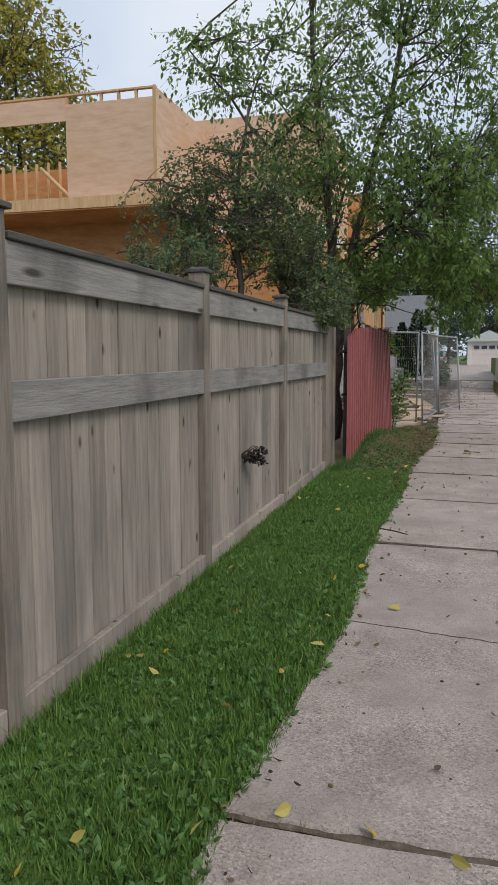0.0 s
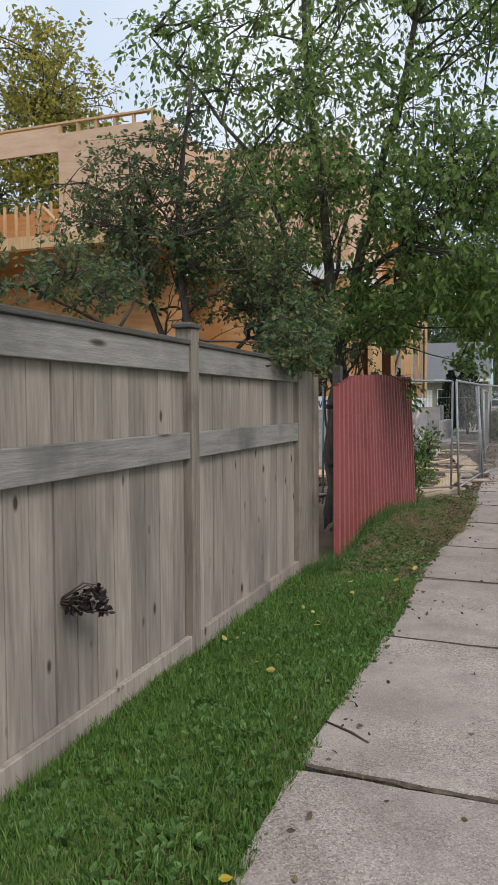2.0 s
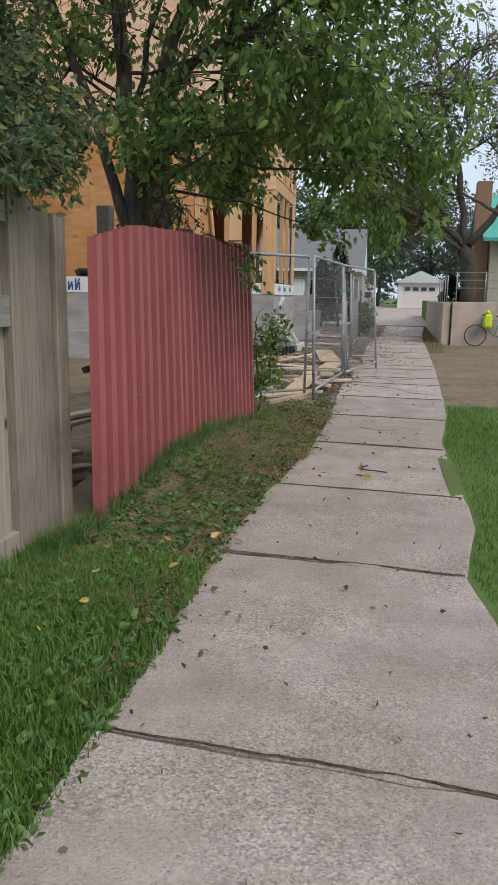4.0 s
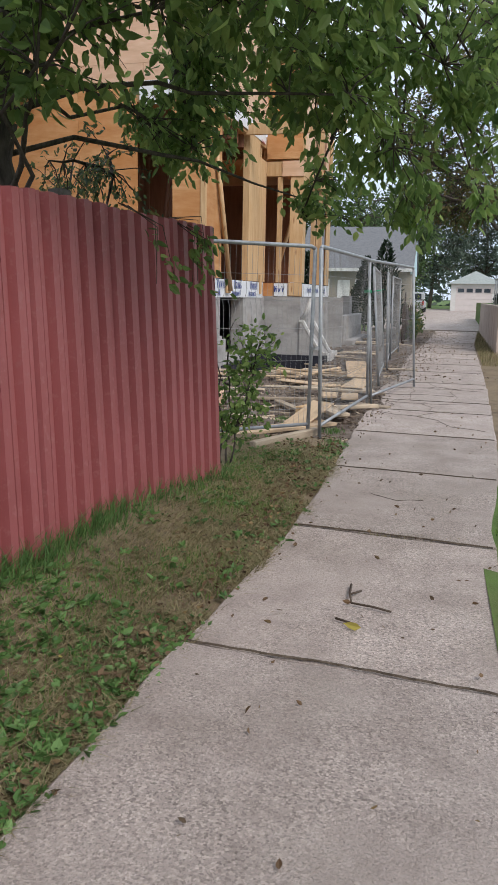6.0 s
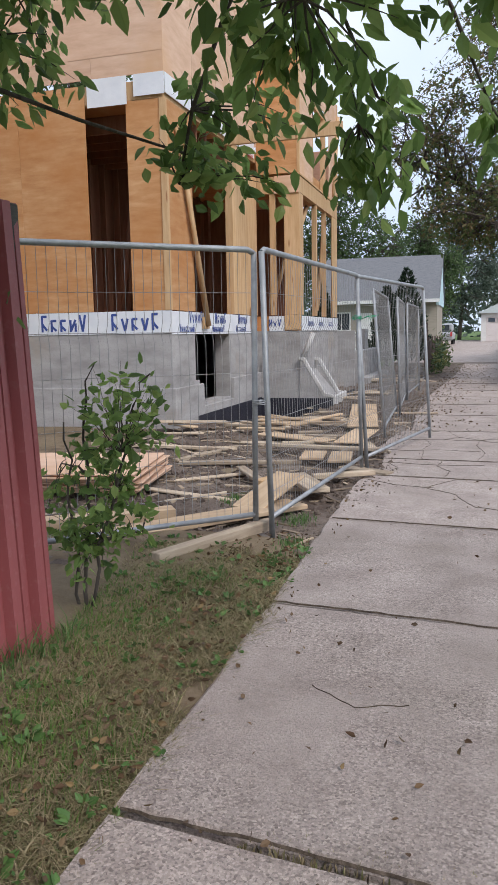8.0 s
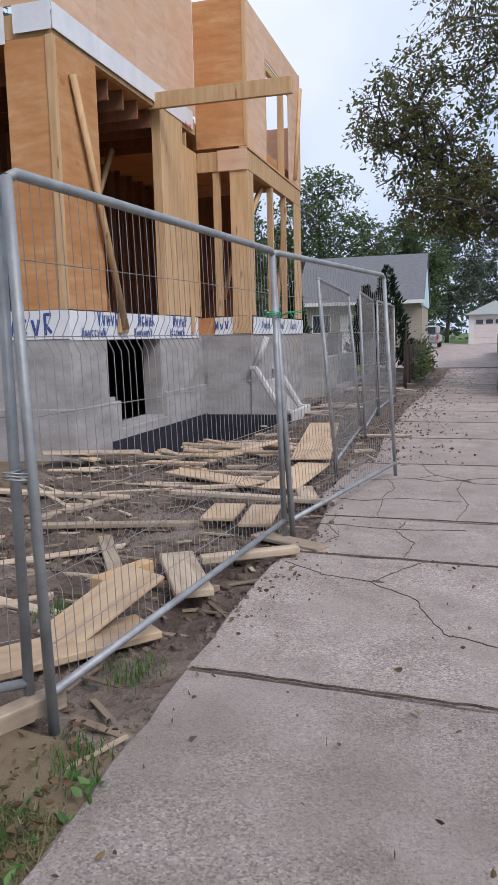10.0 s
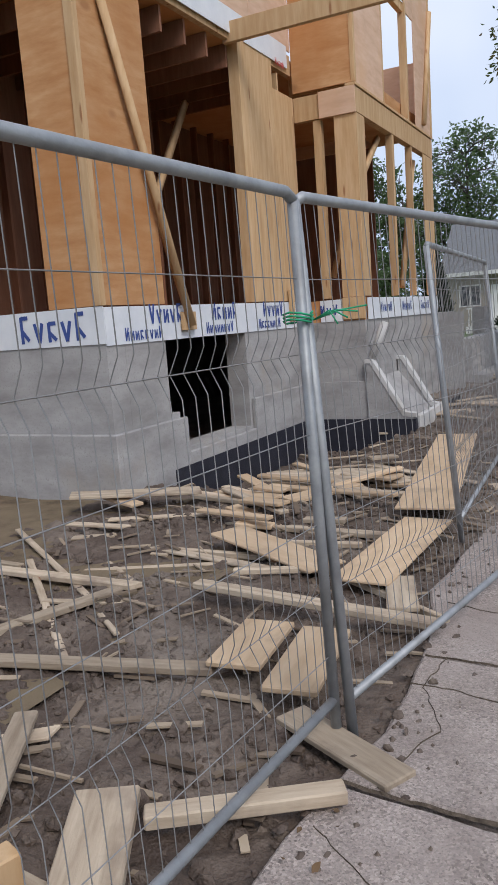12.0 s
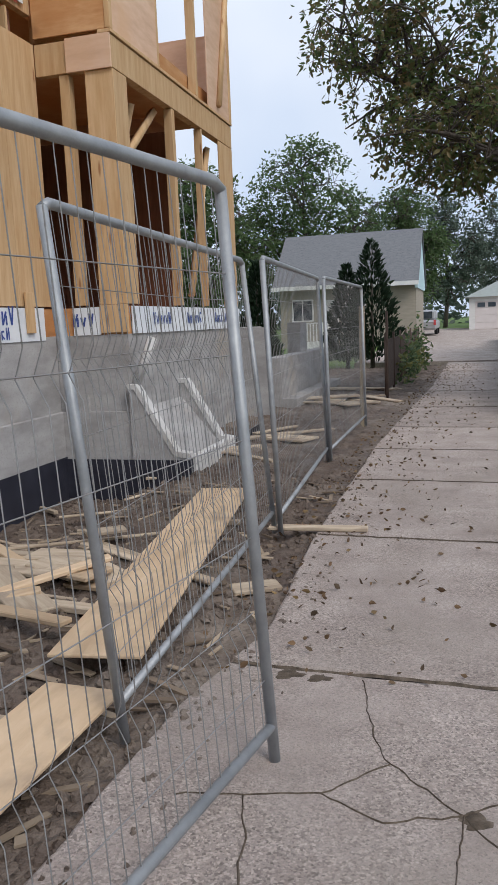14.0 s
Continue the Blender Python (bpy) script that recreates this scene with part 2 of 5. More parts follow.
M["litter_yellow"] = mat("fallen_yellow_leaf", [(0.55, 0.38, 0.04), (0.42, 0.38, 0.10), (0.50, 0.40, 0.12)], 3, rough=0.6, bump=0, island=True, trans=0.15)
M["twig"] = mat("dry_twig", [(0.06, 0.045, 0.035), (0.10, 0.075, 0.055)], 10, rough=0.9, bump=0.3)
M["shingle"] = mat("grey_shingle", [(0.14, 0.145, 0.155), (0.20, 0.205, 0.215)], 4, (1, 4, 4), 0.9, bump=0.6, bscale=14, grit=(0.11, 0.11, 0.12), gscale=12)
M["siding_tan"] = mat("tan_siding", [(0.30, 0.27, 0.22), (0.36, 0.325, 0.27)], 2, (1, 1, 6), 0.8, bump=0.2)
M["siding_blue"] = mat("pale_blue_siding", [(0.40, 0.56, 0.62), (0.48, 0.64, 0.70)], 2, (1, 1, 8), 0.8, bump=0.2)
M["siding_white"] = mat("off_white_siding", [(0.60, 0.585, 0.56), (0.70, 0.685, 0.66)], 2, (1, 1, 6), 0.8, bump=0.1)
M["white"] = mat("white_paint", [(0.68, 0.68, 0.67), (0.78, 0.78, 0.77)], 3, rough=0.6, bump=0.05)
M["garage_door"] = mat("pinkish_door", [(0.60, 0.54, 0.52), (0.66, 0.60, 0.58)], 2, rough=0.7, bump=0.05)
M["garage_roof"] = mat("green_grey_roof", [(0.27, 0.30, 0.285), (0.33, 0.36, 0.345)], 5, rough=0.9, bump=0.3)
M["teal"] = mat("teal_roof", [(0.06, 0.30, 0.25), (0.10, 0.38, 0.32)], 3, rough=0.7, bump=0.2)
M["stucco"] = mat("beige_stucco", [(0.36, 0.32, 0.27), (0.42, 0.38, 0.32)], 3, rough=0.95, bump=0.5)
M["brick_far"] = mat("brown_brick", [(0.20, 0.12, 0.08), (0.28, 0.17, 0.12)], 8, (1, 1, 3), 0.9, bump=0.4)
M["retaining"] = mat("pinkish_concrete", [(0.36, 0.29, 0.25), (0.44, 0.36, 0.31), (0.48, 0.40, 0.35)], 1.5, rough=0.92, bump=0.4, bscale=40, stain=(0.30, 0.25, 0.22), sscale=0.9)
M["glass"] = mat("window_glass", [(0.03, 0.04, 0.05), (0.06, 0.075, 0.09)], 2, rough=0.08, bump=0, spec=0.6)
M["dark"] = mat("black_rubber", [(0.012, 0.012, 0.013), (0.02, 0.02, 0.021)], 4, rough=0.7, bump=0.1)
M["hi_vis"] = mat("yellow_green_bag", [(0.48, 0.60, 0.03), (0.56, 0.66, 0.06)], 4, rough=0.7, bump=0.2)
M["bike_blue"] = mat("blue_enamel", [(0.05, 0.22, 0.32), (0.07, 0.28, 0.38)], 4, rough=0.35, bump=0)
M["car_paint"] = mat("silver_paint", [(0.42, 0.43, 0.45), (0.48, 0.49, 0.51)], 3, rough=0.3, metal=0.4, bump=0)
M["green_tape"] = mat("green_tie", [(0.02, 0.30, 0.14), (0.04, 0.38, 0.2)], 4, rough=0.6, bump=0)
M["rust_fence"] = mat("brown_fence_screen", [(0.07, 0.05, 0.042), (0.11, 0.08, 0.065)], 6, (6, 6, 0.6), 0.95, bump=0.4)
M["timber_post"] = mat("old_post", [(0.22, 0.18, 0.13), (0.30, 0.25, 0.18)], 6, (6, 6, 0.6), 0.9, bump=0.4)


# ---- mesh helpers ----
def add_box(bm, x0, x1, y0, y1, z0, z1, bev=0.0):
    r = bmesh.ops.create_cube(bm, size=1)
    vs = r["verts"]
    for v in vs:
        v.co = Vector(((x0 + x1) / 2 + v.co.x * (x1 - x0), (y0 + y1) / 2 + v.co.y * (y1 - y0), (z0 + z1) / 2 + v.co.z * (z1 - z0)))
    if bev:
        es = list({e for v in vs for e in v.link_edges})
        bmesh.ops.bevel(bm, geom=es, offset=bev, segments=1, affect='EDGES')
    return vs


def boxes(*bs, bev=0.0):
    bm = bmesh.new()
    for b in bs:
        add_box(bm, *b, bev=bev)
    return bm


def add_tube(bm, pts, radii, sides=6, cap=True):
    """Tube along a polyline, one radius a point."""
    pts = [Vector(p) for p in pts]
    rings = []
    for i, p in enumerate(pts):
        d = (pts[min(i + 1, len(pts) - 1)] - pts[max(i - 1, 0)]).normalized()
        a = d.cross(Vector((0.31, 0.12, 0.94)) if abs(d.z) < 0.9 else Vector((1, 0, 0))).normalized()
        b = d.cross(a)
        r = radii[i] if isinstance(radii, (list, tuple)) else radii
        rings.append([bm.verts.new(p + a * (r * math.cos(2 * math.pi * k / sides)) + b * (r * math.sin(2 * math.pi * k / sides))) for k in range(sides)])
    for r0, r1 in zip(rings, rings[1:]):
        for k in range(sides):
            f = bm.faces.new((r0[k], r0[(k + 1) % sides], r1[(k + 1) % sides], r1[k]))
            f.smooth = True
    if cap:
        bm.faces.new(rings[0][::-1])
        bm.faces.new(rings[-1])
    return rings


def tube(pts, r, sides=8):
    bm = bmesh.new()
    add_tube(bm, pts, r, sides)
    return bm


def to_mesh(name, bm, material):
    bmesh.ops.recalc_face_normals(bm, faces=bm.faces) if len(bm.faces) < 60000 else None
    me = bpy.data.meshes.new(name)
    bm.to_mesh(me)
    bm.free()
    me.materials.append(M[material])
    return me


def part(name, bm, material, parent, label=""):
    ob = new(name, to_mesh(name, bm, material) if isinstance(bm, bmesh.types.BMesh) else bm)
    ob.parent = parent
    if parent.type == 'EMPTY':
        ob.matrix_parent_inverse = parent.matrix_basis.inverted()
    return tagged(ob, label)


def thing(name, base, label, category, group="", kind=""):
    e = new(name)
    e.empty_display_size = 0.2
    e.matrix_basis = Matrix.Translation(base)
    return tagged(e, label, category, group, kind)


def solid(name, bm, material, label="", category="", group="", kind=""):
    return tagged(new(name, to_mesh(name, bm, material)), label, category, group, kind)


def raw(name, verts, faces, material):
    me = bpy.data.meshes.new(name)
    me.from_pydata(verts, [], faces)
    me.materials.append(M[material])
    return me


def lerp_table(tab, y):
    for (a, u), (b, v) in zip(tab, tab[1:]):
        if y <= b:
            return u + (v - u) * (max(y, a) - a) / (b - a)
    return tab[-1][1]


LEFT_EDGE = [(-6, -0.68), (2.6, -0.65), (4.6, -0.52), (6.6, -0.58), (8.7, -0.52), (10.8, -0.55), (12.3, -0.46), (14.2, -0.32), (16, -0.34), (18, -0.38), (19.5, -0.42), (20.3, -0.30), (21.3, -0.34), (21.9, -0.50), (23.2, -0.42), (24, -0.25), (26, -0.36), (30, -0.38), (38, -0.10), (47, 0.0)]
RIGHT_EDGE = [(-6, 1.35), (6, 1.25), (9.8, 0.98), (10.6, 0.88), (11.6, 1.02), (14.5, 0.97), (16.7, 1.15), (22.6, 1.31), (30, 1.4), (36, 1.45), (47, 1.9)]


def left_x(y):
    return lerp_table(LEFT_EDGE, y)


def right_x(y):
    return lerp_table(RIGHT_EDGE, y)


def rise(y):
    return 0.0 if y < 46 else min(0.6, (y - 46) * 0.02)


def leaves_mesh(name, pts, dirs, sizes, material, wide=0.5, seed=1):
    """Many folded leaf blades: a stalk point, a direction and a length each."""
    rs = np.random.RandomState(seed)
    P, D, S = np.array(pts, float), np.array(dirs, float), np.array(sizes, float)
    n = len(P)
    D /= np.linalg.norm(D, axis=1, keepdims=True) + 1e-9
    R = rs.normal(size=(n, 3))
    W = np.cross(D, R)
    W /= np.linalg.norm(W, axis=1, keepdims=True) + 1e-9
    N = np.cross(W, D)
    s, w = S[:, None], (S * wide * rs.uniform(0.8, 1.15, n))[:, None]
    droop = rs.uniform(-0.12, 0.12, n)[:, None]
    v = [P, P + D * s * 0.3 + W * w * 0.45 + N * w * 0.12, P + D * s * 0.65 + W * w * 0.36 + N * (w * 0.1 + s * droop * 0.5), P + D * s + N * s * droop,
         P + D * s * 0.65 - W * w * 0.36 + N * (w * 0.1 + s * droop * 0.5), P + D * s * 0.3 - W * w * 0.45 + N * w * 0.12, P + D * s * 0.45]
    V = np.stack(v, 1).reshape(-1, 3)
    base = np.arange(n)[:, None] * 7
    F = np.concatenate([base + np.array(f)[None] for f in ((0, 1, 6), (1, 2, 6), (2, 3, 6), (3, 4, 6), (4, 5, 6), (5, 0, 6))], 0)
    return raw(name, V.tolist(), F.tolist(), material)


def blades_mesh(name, n, spot, hmin, hmax, width, material, seed, lean=0.5):
    rs = np.random.RandomState(seed)
    P = np.array([spot(rs) for _ in range(n)])
    h = rs.uniform(hmin, hmax, n)[:, None] * rs.uniform(0.6, 1.0, n)[:, None]
    a = rs.uniform(0, 2 * np.pi, n)
    W = np.stack([np.cos(a), np.sin(a), 0 * a], 1) * (width * rs.uniform(0.6, 1.3, n))[:, None]
    b = rs.uniform(0, 2 * np.pi, n)
    L = np.stack([np.cos(b), np.sin(b), 0 * b], 1) * (rs.uniform(0.1, 1, n) * lean)[:, None] * h
    up = np.array([[0, 0, 1.0]])
    V = np.stack([P - W, P + W, P + W * 0.7 + up * h * 0.55 + L * 0.35, P - W * 0.7 + up * h * 0.55 + L * 0.35, P + up * h * 0.92 + L], 1).reshape(-1, 3)
    base = np.arange(n)[:, None] * 5
    q = (base + np.array([0, 1, 2, 3])[None]).tolist()
    t = (base + np.array([3, 2, 4])[None]).tolist()
    return raw(name, V.tolist(), q + t, material)


def wobble(p, s=1.0):
    return noise.noise(Vector(p) * s)

# ---- ground ----
def sheet(name, x0, x1, y0, y1, nx, ny, height, material, label, category="ground"):
    vs, fs = [], []
    for j in range(ny + 1):
        for i in range(nx + 1):
            y = y0 + (y1 - y0) * j / ny
            a, b = (x0(y) if callable(x0) else x0), (x1(y) if callable(x1) else x1)
            x = a + (b - a) * i / nx
            vs.append((x, y, height(x, y)))
    for j in range(ny):
        for i in range(nx):
            k = j * (nx + 1) + i
            fs.append((k, k + 1, k + nx + 2, k + nx + 1))
    me = raw(name, vs, fs, material)
    for p in me.polygons:
        p.use_smooth = True
    return tagged(new(name, me), label, category, kind="structure")


ground = sheet("ground", -400, 400, -300, 600, 40, 90, lambda x, y: -0.62 if abs(x) < 21 and -11 < y < 45 else -0.1 + rise(y), "lawn", "green lawn ground reaching into the distance")

def mound(x, y):
    """Bank of soil heaped against the red fence."""
    u = max(0.0, min(1.0, (y - 10.6) / 1.8)) * max(0.0, min(1.0, (15.6 - y) / 2.0))
    v = max(0.0, min(1.0, (-0.75 - x) / 0.6))
    return 0.2 * u * u * (3 - 2 * u) * v * v * (3 - 2 * v)


def verge_z(x, y):
    return -0.005 + 0.03 * wobble((x, y, 0), 1.7) + 0.012 * wobble((x, y, 3), 7) + 0.03 * max(0, min(1, (-0.75 - x) * 3)) - 0.03 * max(0, min(1, (x + 0.75) * 5)) + mound(x, y)


verge = sheet("verge", -1.75, left_x, -6, 9.8, 12, 110, verge_z, "lawn", "lush grassy verge between fence and concrete path")
dry_verge = sheet("dry_verge", -1.75, left_x, 9.8, 17.4, 12, 60, verge_z, "soil", "dry soil verge below the red fence")


def mud_z(x, y):
    rut = 0.05 * wobble((x * 0.8, y * 0.8, 0), 1.0) + 0.035 * wobble((x, y, 5), 2.6) + 0.075 * abs(wobble((x, y, 9), 5)) + 0.034 * wobble((x, y, 2), 12) - 0.015
    near = max(0.0, min(1.0, (left_x(y) - 0.02 - x) * 4))
    dip = max(0.0, min(1.0, (-2.0 - x) / 1.2)) * max(0.0, min(1.0, (y - 24.2) / 1.2)) * max(0.0, min(1.0, (30 - y) / 1.0))
    return -0.045 + rut * near - 0.4 * dip


yard = sheet("yard", -4.2, left_x, 16.6, 46, 100, 640, mud_z, "mud", "churned wet brown mud of a building site")
back_yard = sheet("back_yard", -26, -1.85, -6, 24.2, 30, 40, lambda x, y: -0.06 + 0.04 * wobble((x, y, 1), 0.9), "soil", "rough soil yard behind the fences")
lawn_right = sheet("lawn", lambda y: right_x(y) - 0.1, 14, -6, 17.5, 14, 60, lambda x, y: -0.02 + 0.03 * wobble((x, y, 4), 0.8), "lawn", "bright green mown lawn beside the path")
dirt_right = sheet("dirt_patch", lambda y: right_x(y) - 0.1, 14, 17.5, 46, 26, 80, lambda x, y: -0.035 + 0.035 * wobble((x, y, 4), 1.3) + 0.02 * wobble((x, y, 7), 5), "soil", "bare trampled dirt beside the path")
apron = solid("driveway", boxes((-3.2, 9, 47.3, 80, -0.3, 0.0)), "concrete", "pale concrete driveway at the end of the path", "driveway", kind="structure")
for v in apron.data.vertices:
    if v.co.z > -0.1:
        v.co.z = rise(v.co.y) + 0.012

# ---- weathered wooden fence ----
FX = -1.62
fence = thing("wooden_fence", (FX, 3, 0), "tall weathered grey-brown cedar board fence along the verge", "fence")
POSTS = [-6.77, -4.33, -1.89, 0.55, 2.99, 5.43, 7.87, 10.31]
rf = random.Random(4)
for y in POSTS:
    lean = rf.uniform(-0.008, 0.008)
    bm = boxes((FX - 0.07, FX + 0.045, y - 0.057, y + 0.057, -0.3, 2.11), bev=0.006)
    for v in bm.verts:
        v.co.y += lean * v.co.z
    po = part("post", bm, "fence_post", fence)
    bm = boxes((FX - 0.085, FX + 0.06, y - 0.072, y + 0.072, 2.11, 2.135), bev=0.004)
    bmesh.ops.create_cone(bm, cap_ends=True, segments=4, radius1=0.088, radius2=0.05, depth=0.016, matrix=Matrix.Translation((FX - 0.012, y, 2.14)) @ pose(0, 0, 0, 0, 0, 45))
    part("post_cap", bm, "fence_cap", po, "dark flat-topped post cap")
for a, b in zip(POSTS, POSTS[1:]):
    a, b = a + 0.058, b - 0.058
    part("top_rail", boxes((FX - 0.005, FX + 0.033, a, b, 1.83, 2.0), bev=0.004), "fence_rail", fence)
    part("cap_board", boxes((FX - 0.075, FX + 0.05, a, b, 2.001, 2.033), bev=0.005), "fence_cap", fence, "dark cap board")
    part("middle_rail", boxes((FX - 0.005, FX + 0.036, a, b, 1.29, 1.455), bev=0.004), "fence_rail", fence)
    part("kickboard", boxes((FX - 0.005, FX + 0.036, a, b, -0.05, 0.16), bev=0.004), "picket", fence)
    n = 13
    w = (b - a) / n
    for k in range(n):
        y0 = a + k * w
        dx = rf.uniform(-0.004, 0.004)
        part("picket", boxes((FX - 0.028 + dx, FX - 0.008 + dx, y0 + rf.uniform(0.003, 0.007), y0 + w - rf.uniform(0.003, 0.007), 0.02, 1.99), bev=0.0025), "picket", fence)
# two boards and an end post that close the run past the last bay
for y, w, x, top in ((10.475, 0.085, FX + 0.015, 1.98), (10.675, 0.1, FX + 0.005, 1.95)):
    part("picket", boxes((x - 0.02, x + 0.02, y - w, y + w, -0.05, top), bev=0.004), "fence_post", fence)
part("post", boxes((FX - 0.06, FX + 0.05, 10.80, 10.95, -0.3, 1.93), bev=0.006), "fence_post", fence)

# twigs and dark leaves poking through a knot hole
rs = random.Random(8)
sprig = thing("sprig", (FX, 6.45, 0.72), "dark twiggy sprig poking through the fence boards", "plant")
bm = bmesh.new()
lp, ld, ls = [], [], []
for k in range(9):
    e = Vector((FX + rs.uniform(0.08, 0.2), 6.5 + rs.uniform(-0.1, 0.14), 0.72 + rs.uniform(-0.12, 0.14)))
    add_tube(bm, [(FX - 0.03, 6.42, 0.72), ((FX + e.x) / 2 + 0.02, (6.42 + e.y) / 2, e.z + 0.02), e], [0.005, 0.004, 0.002], 5)
    for j in range(12):
        t = rs.uniform(0.35, 1)
        lp.append(tuple(Vector((FX, 6.42, 0.72)).lerp(e, t)))
        ld.append((rs.uniform(-0.3, 1), rs.uniform(-1, 1), rs.uniform(-1, 1)))
        ls.append(rs.uniform(0.03, 0.06))
part("twig", bm, "twig", sprig)
M["leaf_plum"] = mat("plum_leaf", [(0.02, 0.014, 0.016), (0.045, 0.028, 0.03), (0.03, 0.03, 0.02)], 3, rough=0.5, bump=0, island=True)
part("foliage", leaves_mesh("leaves", lp, ld, ls, "leaf_plum", 0.6), "leaf_plum", sprig)

# ---- red corrugated fence ----
R0, R1 = Vector((-1.395, 10.86, 0)), Vector((-1.19, 15.3, 0))
red = thing("metal_fence", (-1.3, 13, 0), "faded red ribbed sheet-metal fence panel run", "fence")
rd = (R1 - R0).normalized()
rn = Vector((rd.y, -rd.x, 0))
RL = (R1 - R0).length
NS = 5


def red_top(a):
    return lerp_table([(0, 1.80), (0.7, 1.93), (2.2, 1.985), (4.6, 2.03)], a)


for s in range(NS):
    u0, u1 = RL * s / NS, RL * (s + 1) / NS + 0.012
    prof = []
    u = u0
    while u < u1 - 1e-4:
        for du, h in ((0.0, 0.0), (0.022, 0.0), (0.03, 0.048), (0.088, 0.048), (0.096, 0.0), (0.118, 0.0), (0.124, 0.03), (0.156, 0.03), (0.162, 0.0)):
            if u + du <= u1:
                prof.append((u + du, h))
        u += 0.185
    bm = bmesh.new()
    top = 1.0
    rows_ = []
    for side in (0, 1):
        for f in (0.0, 0.5, top):
            rows_.append([bm.verts.new(R0 + rd * a + rn * (h + 0.004 * (s % 2) - 0.0015 * side - 0.045 * min(1, a / 2.5) * 2 * f + 0.006 * wobble((a * 1.3, 2 * f, s), 1.0)) + Vector((0, 0, f * (red_top(a) + 0.006 * ((s * 7) % 3)) - 0.04 * (f < 0.2)))) for a, h in prof])
    for r0, r1 in ((0, 1), (1, 2), (3, 4), (4, 5)):
        for k in range(len(prof) - 1):
            bm.faces.new((rows_[r0][k], rows_[r0][k + 1], rows_[r1][k + 1], rows_[r1][k]))
    for k in range(len(prof) - 1):
        bm.faces.new((rows_[2][k], rows_[2][k + 1], rows_[5][k + 1], rows_[5][k]))
    for r in ((0, 1, 4, 3), (1, 2, 5, 4)):
        for k in (0, -1):
            bm.faces.new([rows_[i][k] for i in r])
    part("sheet", bm, "red", red)
for u in (0.5, RL * 0.5, RL - 0.03):
    c = R0 + rd * u - rn * 0.10
    part("post", boxes((c.x - 0.045, c.x + 0.045, c.y - 0.045, c.y + 0.045, -0.1, 2.03), bev=0.004), "fence_cap", red, "dark timber post behind the sheets")
for z in (0.35, 1.0, 1.6):
    a, b = R0 - rn * (0.04 + 0.045 * z) + rd * 0.1, R1 - rn * (0.04 + 0.045 * z)
    part("rail", tube([a + Vector((0, 0, z)), b + Vector((0, 0, z))], 0.025, 4), "fence_cap", red)
vine = thing("vine", (-1.2, 14.6, 1.7), "green leafy vine hanging over the red sheet fence", "plant")
lp, ld, ls = [], [], []
for k in range(9):
    y0 = rs.choice((13.8, 14.7)) + rs.uniform(-0.2, 0.2)
    e = Vector((-1.15 + rs.uniform(0, 0.12), y0 + rs.uniform(-0.3, 0.3), rs.uniform(1.5, 1.85)))
    st = Vector((-1.36, y0, 2.04))
    part("stem", tube([st, (st + e) / 2 + Vector((0.1, 0, 0.1)), e], [0.004, 0.003, 0.002], 4), "twig", vine)
    for j in range(9):
        q = st.lerp(e, rs.uniform(0.3, 1.1)) + Vector((0.06 + rs.uniform(0, 0.06), rs.uniform(-0.05, 0.05), 0))
        lp.append(tuple(q)); ld.append((rs.uniform(0, 0.6), rs.uniform(-0.6, 0.6), rs.uniform(-1, 0.1))); ls.append(rs.uniform(0.05, 0.1))
part("foliage", leaves_mesh("leaves", lp, ld, ls, "leaf", 0.6), "leaf", vine)


# ---- site fence panels ----
def fence_panel(L, label):
    """Steel mesh panel, posts at 0 and L along x, feet on z = 0."""
    e = thing("site_fence_panel", (0, 0, 0), label, "fence panel", "temporary steel fence panels")
    r = 0.021
    for x in (0, L):
        part("post", tube([(x, 0, 0), (x, 0, 2.04)], r, 10), "galv", e)
    part("top_rail", tube([(0, 0, 2.03), (0.05, 0, 2.055), (L - 0.05, 0, 2.055), (L, 0, 2.03)], r, 10), "galv", e)
    part("bottom_rail", tube([(0, 0, 0.16), (L, 0, 0.16)], r * 0.9, 10), "galv", e)
    bm = bmesh.new()
    n = int(L / 0.062)
    rw = random.Random(int(L * 100))
    for k in range(1, n):
        x = L * k / n
        j = rw.uniform(-0.006, 0.006)
        add_tube(bm, [(x, 0, 0.16), (x + j, 0, 0.52), (x + j, 0.03, 0.58), (x, 0, 0.64), (x - j, 0, 1.42), (x - j, 0.035, 1.49), (x, 0, 1.56), (x, 0, 2.04)], 0.0021, 3, False)
    for z in (0.34, 0.58, 0.86, 1.2, 1.49, 1.76):
        y = 0.03 if z in (0.58, 1.49) else 0.0
        add_tube(bm, [(0, y, z), (L / 2, y, z + rw.uniform(-0.01, 0.01)), (L, y, z)], 0.0024, 3, False)
    part("wire_mesh", bm, "wire", e, "bent grey welded wire mesh")
    return e


def place_panel(a, b, label, lean=2.0, z=-0.03):
    L = math.hypot(b[0] - a[0], b[1] - a[1])
    e = fence_panel(L, label)
    e.matrix_basis = pose(a[0], a[1], z, 0, 0, math.degrees(math.atan2(b[1] - a[1], b[0] - a[0]))) @ pose(0, 0, 0, -lean)
    return e


